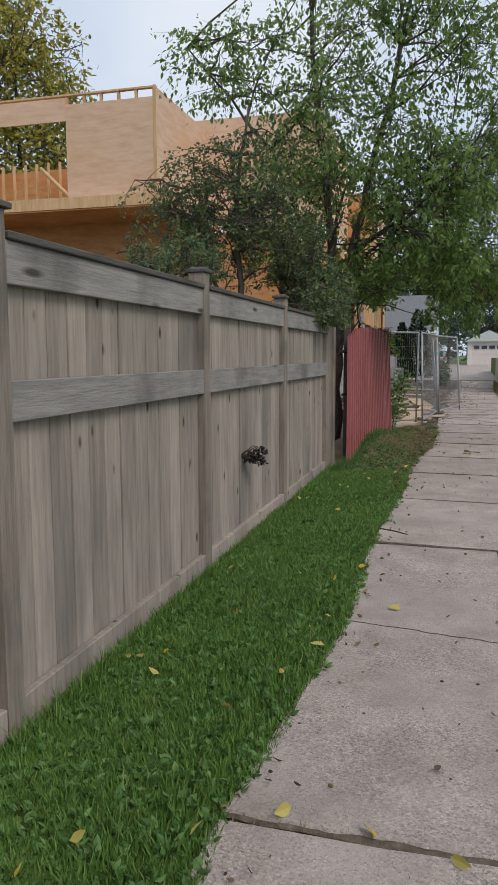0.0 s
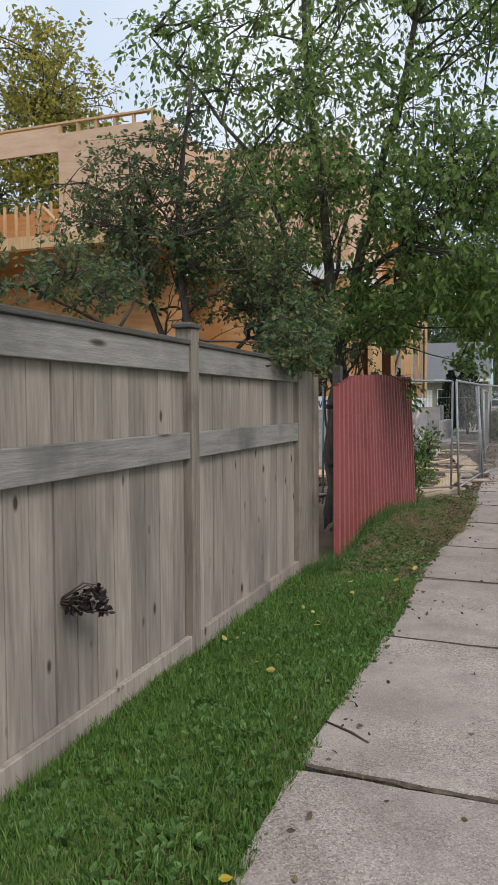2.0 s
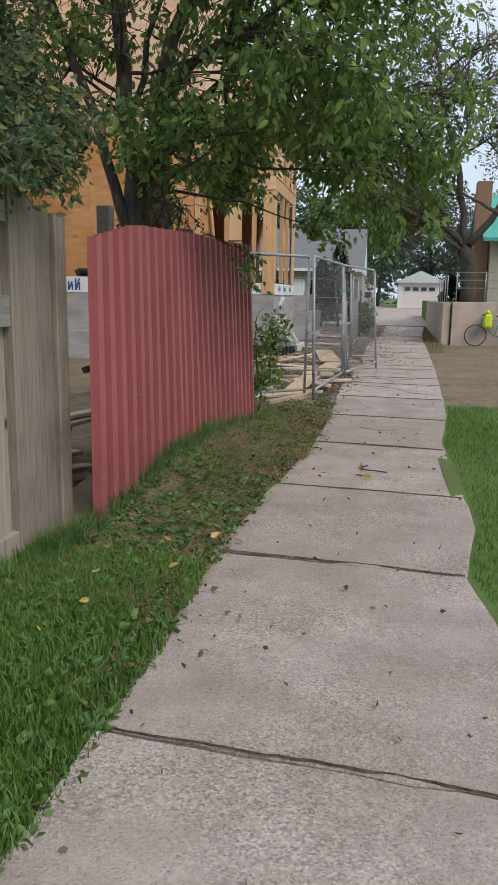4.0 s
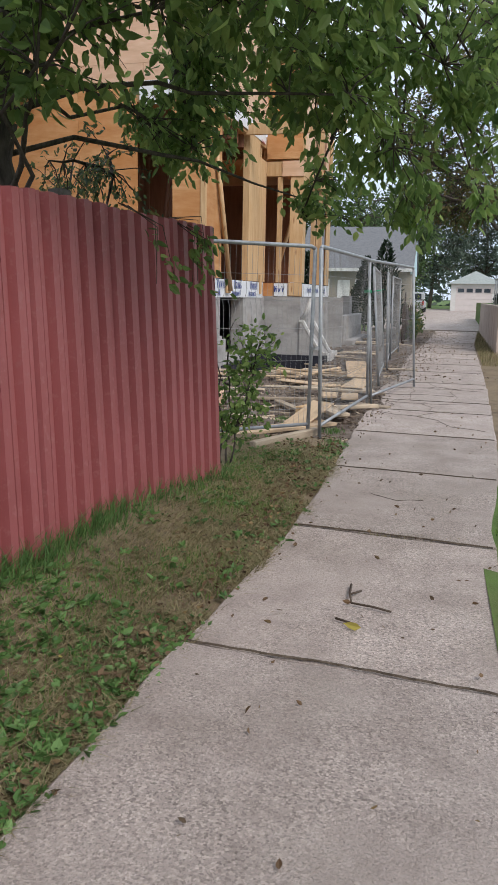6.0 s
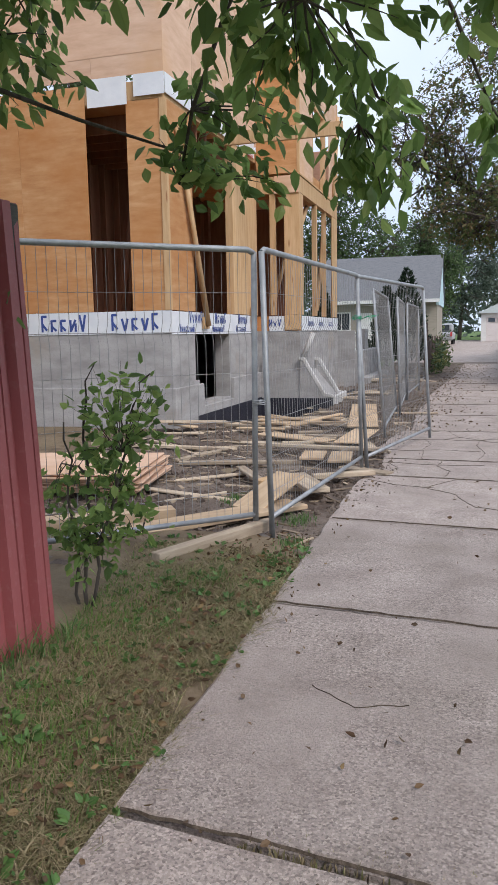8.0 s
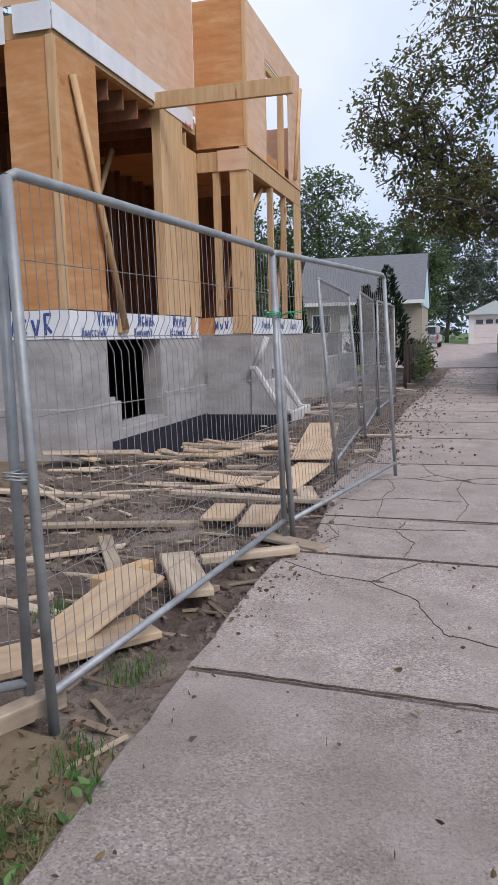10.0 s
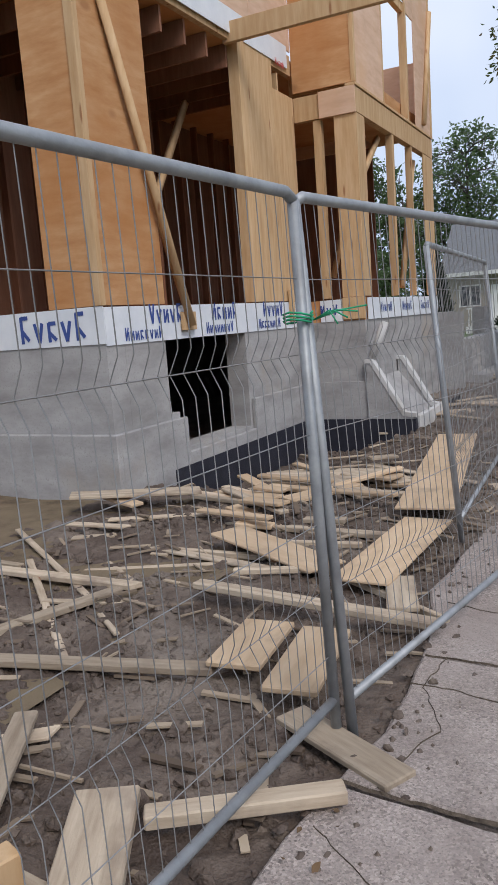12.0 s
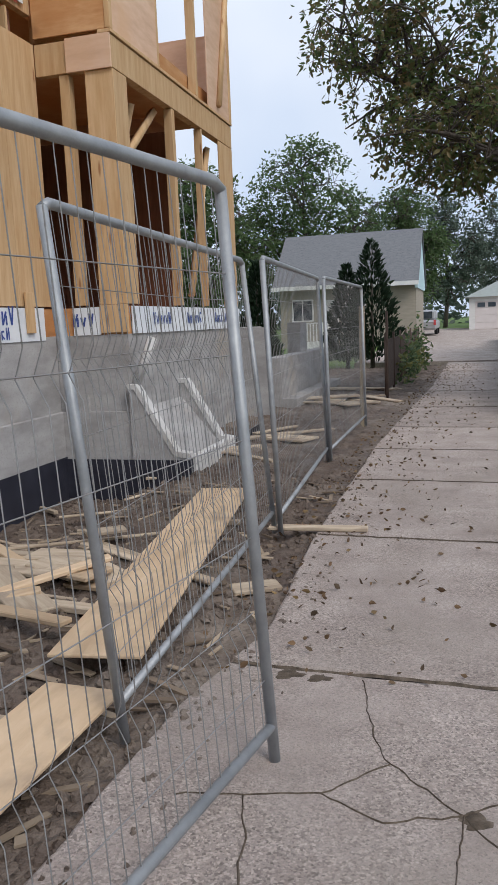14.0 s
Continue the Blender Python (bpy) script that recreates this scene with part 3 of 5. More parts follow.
place_panel((-2.75, 15.75), (-0.83, 17.53), "galvanised mesh fence panel leaning beside the red fence", -1.0)
place_panel((-0.685, 17.46), (-0.46, 20.27), "galvanised mesh fence panel standing beside the path", 1.5)
place_panel((-0.405, 20.30), (0.083, 22.88), "galvanised mesh fence panel with feet on the concrete", 3.5)
place_panel((-0.53, 22.92), (-0.68, 25.9), "galvanised mesh fence panel standing in mud", 5.0)
place_panel((-0.62, 25.85), (-0.80, 28.85), "dented galvanised mesh fence panel standing in mud", 2.0)
place_panel((-0.76, 28.8), (-0.76, 31.8), "far galvanised mesh fence panel standing in mud", 1.0)
for (x, y, z, m, lab) in ((-0.50, 20.28, 1.58, "green_tape", "green plastic tie round two fence posts"), (-0.74, 17.46, 0.95, "galv", "steel clamp joining two fence posts")):
    bm = bmesh.new()
    for k in range(3):
        pts = [(x + 0.055 * math.cos(a * 0.785) * 0.9 - 0.02, y + 0.075 * math.sin(a * 0.785), z + 0.012 * k + 0.008 * math.sin(a * 1.3)) for a in range(9)]
        add_tube(bm, pts, 0.004, 5)
    if m == "green_tape":
        for k in range(4):
            add_tube(bm, [(x + 0.03, y + 0.02, z), (x + 0.1, y + 0.04 * k, z + 0.03), (x + 0.13 + 0.02 * k, y + 0.05 * k, z + 0.02 * (k - 1))], 0.003, 4)
    solid("tie", bm, m, lab, "fastener")

# ---- house under construction ----
AX, AY = -4.0, 23.65           # outer corner of the main block
BX, BY, BE = -3.05, 28.6, 33.0  # the projecting block
house = thing("house", (-8, 28, 0), "unfinished wood-framed house with plywood sheathing on a concrete foundation", "house")


def hp(name, material, *bs, label="", bev=0.003):
    return [part(name, boxes(b, bev=bev), material, house, label) for b in bs][0]


hp("foundation_wall", "foundation", (-24, AX, AY, AY + 0.3, -0.6, 1.5), label="grey cast concrete foundation wall")
hp("foundation_wall", "foundation", (AX - 0.3, AX, AY + 0.3, 24.68, -0.6, 1.5), (AX - 0.3, AX, 26.55, BY, -0.6, 1.5), (AX - 0.3, AX, 24.68, 26.55, -0.6, 0.24), (AX - 0.3, AX, 24.68, 24.85, 0.24, 0.66), label="concrete foundation wall with a basement window opening")
hp("foundation_ledge", "foundation", (-24, AX + 0.07, AY - 0.07, AY - 0.002, -0.4, 0.6), (AX + 0.002, AX + 0.07, AY, 24.9, -0.4, 0.6), (AX + 0.002, AX + 0.07, 26.6, BY - 0.08, -0.4, 0.6), (AX + 0.002, AX + 0.07, 24.9, 26.6, -0.4, 0.2), bev=0.01)
hp("membrane", "membrane", (AX + 0.073, AX + 0.083, AY + 0.9, BY - 0.09, -0.6, 0.06), (AX + 0.08, -2.34, BY - 0.13, BY - 0.12, -0.6, 0.04), (-2.34, -2.33, BY - 0.12, 31.5, -0.6, 0.04), label="black-blue damp-proof membrane", bev=0)
hp("foundation_wall", "foundation", (AX, BX - 0.01, BY, BY + 0.3, 0.6, 1.5), (AX, -2.95, BY - 0.08, BY + 0.3, -0.6, 0.6), (BX - 0.3, BX - 0.01, BY + 0.3, 34.5, -0.6, 1.5), (AX + 0.08, -3.6, BY - 0.05, BY - 0.002, 0.602, 0.8), label="projecting concrete foundation wall")
# sloped bulkhead: two wing walls with pale caps and a slope between them
for y0, y1, dz in ((BY - 0.12, BY, 0.0), (30.1, 30.24, -0.06)):
    for name_, m, pr in (("wing_wall", "foundation", [(-3.04, 0.86 + dz), (-2.98, 0.86 + dz), (-2.52, 0.08 + dz), (-2.35, 0.06 + dz), (-2.35, -0.3), (-3.04, -0.3)]),
                         ("wing_cap", "wrap_grey", [(-3.06, 0.92 + dz), (-2.95, 0.92 + dz), (-2.49, 0.14 + dz), (-2.33, 0.12 + dz), (-2.33, 0.062 + dz), (-2.52, 0.084 + dz), (-2.98, 0.864 + dz), (-3.06, 0.864 + dz)])):
        bm = bmesh.new()
        A = [bm.verts.new((x, y0 - (0.012 if m == "wrap_grey" else 0), z)) for x, z in pr]
        B = [bm.verts.new((x, y1 + (0.012 if m == "wrap_grey" else 0), z)) for x, z in pr]
        bm.faces.new(A); bm.faces.new(B[::-1])
        for k in range(len(pr)):
            bm.faces.new((A[k], A[(k + 1) % len(pr)], B[(k + 1) % len(pr)], B[k]))
        part(name_, bm, m, house, "sloped concrete wing wall" if m == "foundation" else "pale cap of a sloped wing wall")
bm = bmesh.new()
A = [bm.verts.new((x, BY + 0.004, z)) for x, z in ((-3.03, 0.62), (-2.5, -0.02), (-2.36, -0.02), (-2.36, -0.3), (-3.03, -0.3))]
B = [bm.verts.new((v.co.x, 30.096, v.co.z)) for v in A]
bm.faces.new(A); bm.faces.new(B[::-1])
for k in range(5):
    bm.faces.new((A[k], A[(k + 1) % 5], B[(k + 1) % 5], B[k]))
part("chute", bm, "foundation", house, "concrete chute slope")
hp("well_slab", "wrap_grey", (-2.36, -2.28, BY - 0.02, 30.1, -0.2, 0.09), bev=0.02)
part("rib", tube([(-2.75 - 0.02, BY + 0.02, 1.45), (-2.98, BY - 0.03, 0.92)], 0.06, 4), "wrap_grey", house, "pale concrete rib on the wall")
hp("foundation_wall", "foundation", (-3.0, -2.7, 34.5, 39.5, -0.4, 0.9), (-2.7, -2.4, 34.5, 39.5, -0.4, 0.12), (-3.2, -2.9, 37.2, 37.9, -0.3, 1.55), bev=0.01)
# basement darkness: slab, and unseen walls added to shut light out behind the opening
hp("basement_slab", "foundation", (-24, AX - 0.3, AY + 0.3, 33.2, -0.12, -0.08), bev=0)
hp("basement_wall", "foundation", (-9, -2.62, 33.22, 33.4, -0.5, 1.49), bev=0)
hp("basement_wall", "foundation", (-9, -8.8, AY + 0.3, 33.2, -0.5, 1.5), bev=0)
hp("floor_deck", "ply", (-24, AX - 0.02, AY + 0.02, 33.2, 1.5, 1.82), (AX - 0.02, BX - 0.02, BY + 0.02, BE, 1.5, 1.82), bev=0)
# rim boards wrapped in white sheet
wrap1 = hp("house_wrap", "wrap", (-24, AX + 0.012, AY - 0.012, AY - 0.002, 1.48, 1.84), label="white printed house wrap strip", bev=0)
wrap2 = hp("house_wrap", "wrap", (AX + 0.002, AX + 0.014, AY + 0.002, 28.35, 1.46, 1.83), label="white printed house wrap strip", bev=0)
wrap3 = hp("house_wrap", "wrap", (AX + 0.25, BX - 0.35, BY - 0.012, BY - 0.002, 1.5, 1.82), (BX + 0.002, BX + 0.014, BY + 0.1, BE, 1.5, 1.82), label="loose white house wrap strip", bev=0)
hp("rim_board", "lvl", (BX - 0.34, BX + 0.012, BY - 0.03, BY - 0.002, 1.52, 1.84))
# printed letters become plain strokes
rk = random.Random(5)


def strokes(base, along, up, n, size, off, material="ink"):
    """A row of plain bars, one upright and one or two slanted ones to each letter's width."""
    bm = bmesh.new()
    a, u = Vector(along), Vector(up)
    nrm = a.cross(u).normalized()
    for k in range(n):
        o = Vector(base) + a * (k * size * 0.66) + nrm * off
        tall = 1.0 if k in (0, n - 1) else 0.72
        kind = rk.randint(0, 2)
        bars = [((0.08, 0), (0.08, tall)), ((0.1, 0.05), (0.42, tall)), ((0.42, 0), (0.42, tall * 0.7))]
        if kind == 1:
            bars = [((0.05, tall), (0.24, 0)), ((0.43, tall), (0.24, 0))]
        elif kind == 2:
            bars = [((0.08, 0), (0.08, tall)), ((0.08, tall * 0.95), (0.42, tall * 0.95)), ((0.08, tall * 0.5), (0.4, tall * 0.1))]
        for j, (p, q) in enumerate(bars):
            p0, p1 = o + a * p[0] * size + u * p[1] * size, o + a * q[0] * size + u * q[1] * size
            w = (p1 - p0).normalized().cross(nrm) * size * 0.075
            d = nrm * (0.0006 * j)
            bm.faces.new([bm.verts.new(v + d) for v in (p0 - w, p0 + w, p1 + w, p1 - w)])
    return bm


for x in (-5.05, -6.35, -7.7):
    part("print", strokes((x, AY - 0.016, 1.53), (1, 0, 0), (0, 0, 1), 5, 0.27, 0.001), "ink", wrap1, "blue printed marks")
for y in (24.4, 25.7, 27.1):
    part("print", strokes((AX + 0.018, y, 1.645), (0, 1, 0), (0, 0, 1), 5, 0.2, 0.001), "ink", wrap2, "blue printed marks")
for y in (23.95, 25.55, 26.95):
    part("print", strokes((AX + 0.018, y, 1.49), (0, 1, 0), (0, 0, 1), 8, 0.13, 0.001), "ink", wrap2, "blue printed marks")
for y in (29.3, 30.5, 31.7):
    part("print", strokes((BX + 0.018, y, 1.6), (0, 1, 0), (0, 0, 1), 6, 0.15, 0.001), "ink", wrap3, "blue printed marks")
part("print", strokes((-3.75, BY - 0.016, 1.6), (1, 0, 0), (0, 0, 1), 3, 0.15, 0.001), "ink", wrap3, "blue printed marks")

# first storey sheathing, one sheet a part
S1 = (1.845, 5.0)
for k in range(13):
    x1 = -5.37 - 1.22 * k
    hp("plywood_sheet", "ply", (x1 - 1.216, x1, AY, AY + 0.018, S1[0], 5.35))
hp("plywood_sheet", "ply", (-4.66, AX - 0.001, AY, AY + 0.018, S1[0], 5.05))
hp("plywood_sheet", "ply", (AX - 0.018, AX, AY + 0.02, 24.74, S1[0], 5.05))
hp("corner_strip", "lvl", (AX - 0.09, AX + 0.006, AY - 0.022, AY - 0.002, S1[0], 5.05), (AX + 0.001, AX + 0.012, AY - 0.02, AY + 0.05, S1[0], 5.05))
hp("plywood_sheet", "lvl", (AX - 0.018, AX, 27.08, 27.9, S1[0], 5.15))
hp("plywood_sheet", "lvl", (AX - 0.018, AX, 27.905, BY - 0.01, S1[0], 4.75))
hp("column", "lvl", (AX - 0.14, AX + 0.012, 26.88, 27.07, S1[0], 5.2))
for y in (27.6, 28.1):
    hp("stud", "lvl", (AX - 0.13, AX - 0.02, y, y + 0.038, S1[0], 5.0))
hp("header_beam", "lvl", (AX - 0.1, AX - 0.02, AY + 0.02, BY, 5.06, 5.34), (-5.4, AX - 0.1, AY + 0.02, AY + 0.1, 5.06, 5.34))
# projecting block, lower frame
hp("column", "lvl", (BX - 0.34, BX, BY, BY + 0.02, S1[0], 4.4), (BX - 0.02, BX, BY + 0.02, BY + 0.36, S1[0], 4.4), (BX - 0.14, BX - 0.02, BY + 0.02, BY + 0.14, S1[0], 4.4))
hp("column", "lvl", (BX - 0.02, BX, BE - 0.7, BE, S1[0], 4.4), (BX - 0.14, BX - 0.02, BE - 0.14, BE, S1[0], 4.4))
hp("stud", "lvl", (BX - 0.12, BX - 0.005, 30.35, 30.45, S1[0], 4.4))
hp("stud", "lvl", (BX - 0.12, BX - 0.005, 31.5, 31.54, S1[0], 4.4))
hp("stud", "lvl", (-3.72, -3.6, BY + 0.02, BY + 0.13, S1[0], 4.4))
hp("header_beam", "ply_pale", (-3.6, BX, BY - 0.03, BY - 0.002, 4.4, 4.76), label="plywood header box")
hp("header_beam", "lvl", (BX - 0.12, BX, BY, BE, 4.41, 4.75), (AX, BX - 0.12, BY, BY + 0.1, 4.41, 4.75))
hp("plate", "lvl", (BX - 0.14, BX + 0.02, BY - 0.03, BE, 4.762, 4.80))
# braces
for p, q in (((AX + 0.05, 24.0, 4.7), (AX + 0.1, 25.1, 1.6)), ((BX - 0.2, 28.75, 3.2), (BX - 0.2, 30.2, 4.35)), ((BX - 0.2, 31.3, 2.0), (BX - 0.2, 32.3, 4.3)), ((-5.0, 25.4, 2.0), (-5.0, 27.2, 4.6)), ((-4.9, 26.6, 1.9), (-4.9, 25.6, 4.2)), ((BX + 0.03, 32.3, 4.9), (BX + 0.03, 32.95, 7.0)), ((-3.9, 29.6, 2.2), (-3.3, 29.6, 4.3))):
    part("brace", tube([p, q], 0.055, 4), "lvl", house, "diagonal timber brace")
hp("brace_foot", "lvl", (AX + 0.03, AX + 0.07, 24.98, 25.25, 1.55, 1.75), (AX + 0.02, AX + 0.05, 27.95, 28.1, 1.55, 2.0))
hp("outrigger_beam", "lvl", (AX - 0.1, -1.8, 26.7, 26.78, 5.02, 5.26), label="loose timber beam jutting from the wall")
# second storey
hp("floor_deck", "ply", (-24, AX - 0.1, AY + 0.1, 33.1, 5.06, 5.34), (AX - 0.1, BX - 0.13, BY + 0.1, BE, 4.8, 5.1), bev=0)
for k in range(5):
    hp("plywood_sheet", "ply_pale", (AX - 0.02, AX + 0.002, AY + 1.22 * k - 0.02, min(AY + 1.22 * k + 1.19, BY - 0.02), 5.38, 8.6))
for k in range(4):
    hp("plywood_sheet", "ply_pale", (-5.22 - 1.22 * k + 0.004, -4.0 - 1.22 * k, AY - 0.024, AY - 0.003, 5.42, 8.6))
hp("house_wrap", "wrap", (AX + 0.003, AX + 0.015, AY, 28.42, 5.12, 5.42), (-5.3, -4.62, AY - 0.036, AY - 0.026, 5.0, 5.42), (-4.5, AX + 0.01, AY - 0.036, AY - 0.026, 5.1, 5.42), label="white house wrap band between storeys", bev=0)
bm = strokes((AX + 0.02, 28.0, 5.08), (0, 1, 0), (0, 0, 1), 5, 0.09, 0.002, "ink_red")
part("print", bm, "ink_red", house, "red printed marks")
# upper part of the projecting block with a window opening
hp("plywood_sheet", "ply_pale", (BX - 0.02, BX, BY, 29.95, 4.81, 7.3))
hp("plywood_sheet", "ply_pale", (BX - 0.02, BX, 29.95, 31.4, 6.7, 7.3), (BX - 0.02, BX, 31.9, BE, 4.81, 7.3), (BX - 0.02, BX, 31.4, 31.9, 6.55, 7.3))
hp("plywood_sheet", "ply", (AX, BX - 0.02, BY - 0.01, BY + 0.01, 4.81, 7.3))
hp("window_stud", "lvl", (BX - 0.12, BX + 0.004, 31.36, 31.44, 4.81, 6.7), (BX - 0.12, BX + 0.004, 29.95, 30.0, 4.81, 6.7), (BX - 0.12, BX - 0.03, 30.0, 31.36, 6.55, 6.7))
hp("corner_strip", "lvl", (BX - 0.05, BX + 0.012, BY - 0.02, BY + 0.05, 4.81, 7.3), (BX - 0.02, BX + 0.012, BE - 0.08, BE + 0.02, 4.81, 7.3))
hp("plywood_sheet", "ply_pale", (AX - 3, BX - 0.02, BE, BE + 0.02, 4.81, 6.2))
# upper rear wing seen over the wooden fence
CX, CY = -7.7, 19.6
hp("floor_deck", "lvl", (-24, CX + 0.4, CY - 0.45, AY + 0.1, 5.42, 5.72), label="pale rim board of the overhanging floor")
hp("soffit", "ply", (-24, CX + 0.38, CY - 0.43, AY, 5.38, 5.415))
hp("plywood_sheet", "ply", (-24, CX, CY + 1.6, CY + 1.62, 1.5, 5.38))
hp("foundation_wall", "foundation", (-24, CX, CY + 1.6, AY, -0.6, 1.48), bev=0)
hp("plywood_sheet", "ply_pale", (-10.3, CX, CY, CY + 0.02, 5.73, 8.22))
hp("plywood_sheet", "ply_pale", (CX - 0.02, CX, CY + 0.022, AY - 0.03, 5.73, 8.45))
hp("plywood_sheet", "ply_pale", (-9.0, AX, AY - 0.028, AY - 0.004, 5.73, 8.75))
hp("header_beam", "ply_pale", (-24, -10.3, CY, CY + 0.03, 7.8, 8.4), label="plywood header over a wide opening")
hp("corner_strip", "lvl", (CX - 0.08, CX + 0.01, CY - 0.012, CY - 0.002, 5.73, 8.5))
hp("plate", "lvl", (-24, CX, CY, CY + 0.12, 8.44, 8.49))
for k in range(6):
    x = -10.3 + 0.5 * k
    hp("cripple_stud", "lvl", (x, x + 0.06, CY + 0.02, CY + 0.12, 8.2, 8.44))
for k in range(22):
    y = AY - 0.1
    x = -11.0 - 0.42 * k
    hp("stud", "lvl", (x, x + 0.05, CY + 3.0 + 0.02 * k, CY + 3.1 + 0.02 * k, 5.73, 7.6))
hp("plywood_sheet", "ply", (-21, -10.9, CY + 3.6, CY + 3.62, 5.73, 7.5))
part("brace", tube([(-12.8, CY + 2.9, 7.4), (-11.1, CY + 2.9, 5.8)], 0.06, 4), "lvl", house)
# inner stud walls that show through the openings; indoor shade is in their colour
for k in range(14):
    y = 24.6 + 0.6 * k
    hp("stud", "stud_shaded", (-6.6, -6.48, y, y + 0.04, 1.83, 5.05))
hp("plywood_sheet", "stud_shaded", (-6.75, -6.7, 24.3, 38, 1.83, 5.05), bev=0)
hp("plywood_sheet", "stud_shaded", (-10, -4.3, 33.2, 33.25, 1.83, 5.05), bev=0)
hp("plywood_sheet", "stud_shaded", (-6.7, -5.6, 27.2, 27.25, 1.83, 5.05), bev=0)
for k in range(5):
    part("stored_board", tube([(-5.25 + 0.11 * k, 24.5, 1.83), (-5.12 + 0.07 * k, 24.9, 4.4 - 0.1 * k)], 0.06, 4), "stud_shaded", house)
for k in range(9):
    hp("joist", "stud_shaded", (-6.7, AX - 0.12, 24.3 + 0.5 * k, 24.34 + 0.5 * k, 4.78, 5.055), bev=0)

# ---- boards and offcuts on the mud ----
rb = random.Random(21)


def lumber(x, y, L, w, h, ang, label, name="timber_board", material="board", z=None, tilt=0.0, cut=0.0, group="scattered site timber"):
    bm = boxes((-L / 2, L / 2, -w / 2, w / 2, 0, h), bev=min(0.006, h * 0.25))
    for v in bm.verts:
        if v.co.x > 0:
            v.co.x += cut * v.co.y
        v.co.z += 0.004 * wobble((v.co.x, v.co.y, x), 2)
    ob = solid(name, bm, material, label, "timber", group)
    zz = mud_z(x, y) + 0.008 + 0.06 * w if z is None else z
    ob.matrix_basis = pose(x, y, zz, 0, tilt, ang)
    return ob


B = "pale muddy timber board lying on the mud"
P = "plywood offcut lying on the mud"
lumber(-0.98, 17.1, 1.15, 0.08, 0.08, 66, "squared pale timber lying beside the fence", "timber_post", z=0.0)
lumber(-1.35, 17.75, 1.9, 0.3, 0.04, 50, "orange plank lying on the mud", material="osb")
lumber(-0.98, 18.45, 0.6, 0.34, 0.02, 60, "broken plywood piece tilted against timber", "plywood_piece", "osb", tilt=-22, z=0.1)
for k in range(7):
    lumber(-3.05 + 0.03 * (k % 2), 19.0 - 0.02 * k, 1.45, 1.25 + 0.04 * (k % 3), 0.018, 8 + 1.3 * (k % 4), "pinkish plywood sheet in a low stack on the mud", "plywood_sheet", "ply_pale", z=0.02 + 0.03 * k, group="stacked plywood sheets")
lumber(-2.2, 17.6, 1.3, 0.16, 0.09, 35, "thick orange beam lying on the mud", material="osb")
lumber(-1.1, 20.81, 0.52, 0.27, 0.03, 96, P, "plywood_piece", "osb", z=0.03)
lumber(-0.77, 20.74, 0.66, 0.25, 0.03, 97, P, "plywood_piece", "osb", z=0.03)
lumber(-0.41, 20.18, 0.62, 0.15, 0.03, -28, "white-grey board under the fence feet", z=-0.012)
lumber(-1.68, 22.26, 1.22, 0.30, 0.018, -30, P, "plywood_piece", "osb", z=0.04)
lumber(-0.84, 22.42, 1.42, 0.36, 0.018, 88, P, "plywood_piece", "osb", z=0.055)
lumber(-0.6, 21.66, 0.5, 0.17, 0.03, 108, B, z=0.03)
lumber(-1.05, 21.35, 1.5, 0.09, 0.04, -7, B, z=0.04)
lumber(-1.17, 25.2, 3.6, 0.46, 0.02, 98, "long plywood strip lying on the mud", "plywood_strip", "osb", z=0.05)
lumber(-0.83, 19.22, 0.8, 0.22, 0.045, 119, "wide pale plank by the path edge", z=0.02)
lumber(-0.55, 19.68, 0.66, 0.08, 0.05, 33, "dark muddy batten at the path edge", z=0.02)
lumber(-1.1, 18.95, 0.42, 0.09, 0.14, 70, "thick yellow beam end lying on the mud", "timber_beam", "lvl", z=0.0)
lumber(-1.46, 19.5, 0.9, 0.1, 0.03, 121, B, z=0.03)
lumber(-2.5, 20.9, 1.0, 0.09, 0.04, 70, B)
lumber(-0.35, 25.92, 0.75, 0.09, 0.03, 3, B, z=0.0)
lumber(-0.5, 24.7, 0.3, 0.16, 0.03, 30, B)
for k in range(46):
    y = rb.uniform(18.0, 27.8)
    x = rb.uniform(-3.7, -1.1)
    L = rb.choice((0.35, 0.6, 0.9, 1.4, 2.0))
    lumber(x, y, L, rb.choice((0.035, 0.05, 0.09, 0.09)), rb.choice((0.02, 0.04)), rb.gauss(5, 28), B, cut=rb.choice((0, 0, 0.5)), tilt=rb.uniform(-2, 2))
for k in range(34):
    qx, qy = rb.gauss(-2.3, 0.45), rb.gauss(24.2, 0.6)
    lumber(qx, qy, rb.choice((0.3, 0.5, 0.8, 1.2)), rb.choice((0.09, 0.14, 0.25)), 0.03, rb.uniform(-40, 60), "pale offcut in a heap by the foundation", z=mud_z(qx, qy) + rb.uniform(0.0, 0.14), tilt=rb.uniform(-7, 7), material=rb.choice(("board", "osb")), group="heap of timber offcuts")
for k in range(24):
    lumber(rb.uniform(-2.6, -0.9), rb.uniform(28.5, 38), rb.choice((0.6, 0.9, 1.5)), rb.choice((0.1, 0.2, 0.4)), 0.03, rb.uniform(-60, 60), B)
for k in range(7):
    lumber(-2.75 + rb.uniform(-0.3, 0.3), 11.6 + k * 0.25, 1.8, 0.14, 0.04, 70 + rb.uniform(-15, 15), "old board stacked behind the red fence", z=0.02 + 0.05 * k)


# ---- plants ----
def bend(a, b, sag, n=5, j=0.0, r=None):
    a, b = Vector(a), Vector(b)
    out = []
    for i in range(n):
        t = i / (n - 1)
        p = a.lerp(b, t) + Vector((0, 0, sag * 4 * t * (1 - t)))
        if r and 0 < i < n - 1:
            p += Vector((r.uniform(-j, j), r.uniform(-j, j), r.uniform(-j, j)))
        out.append(p)
    return out


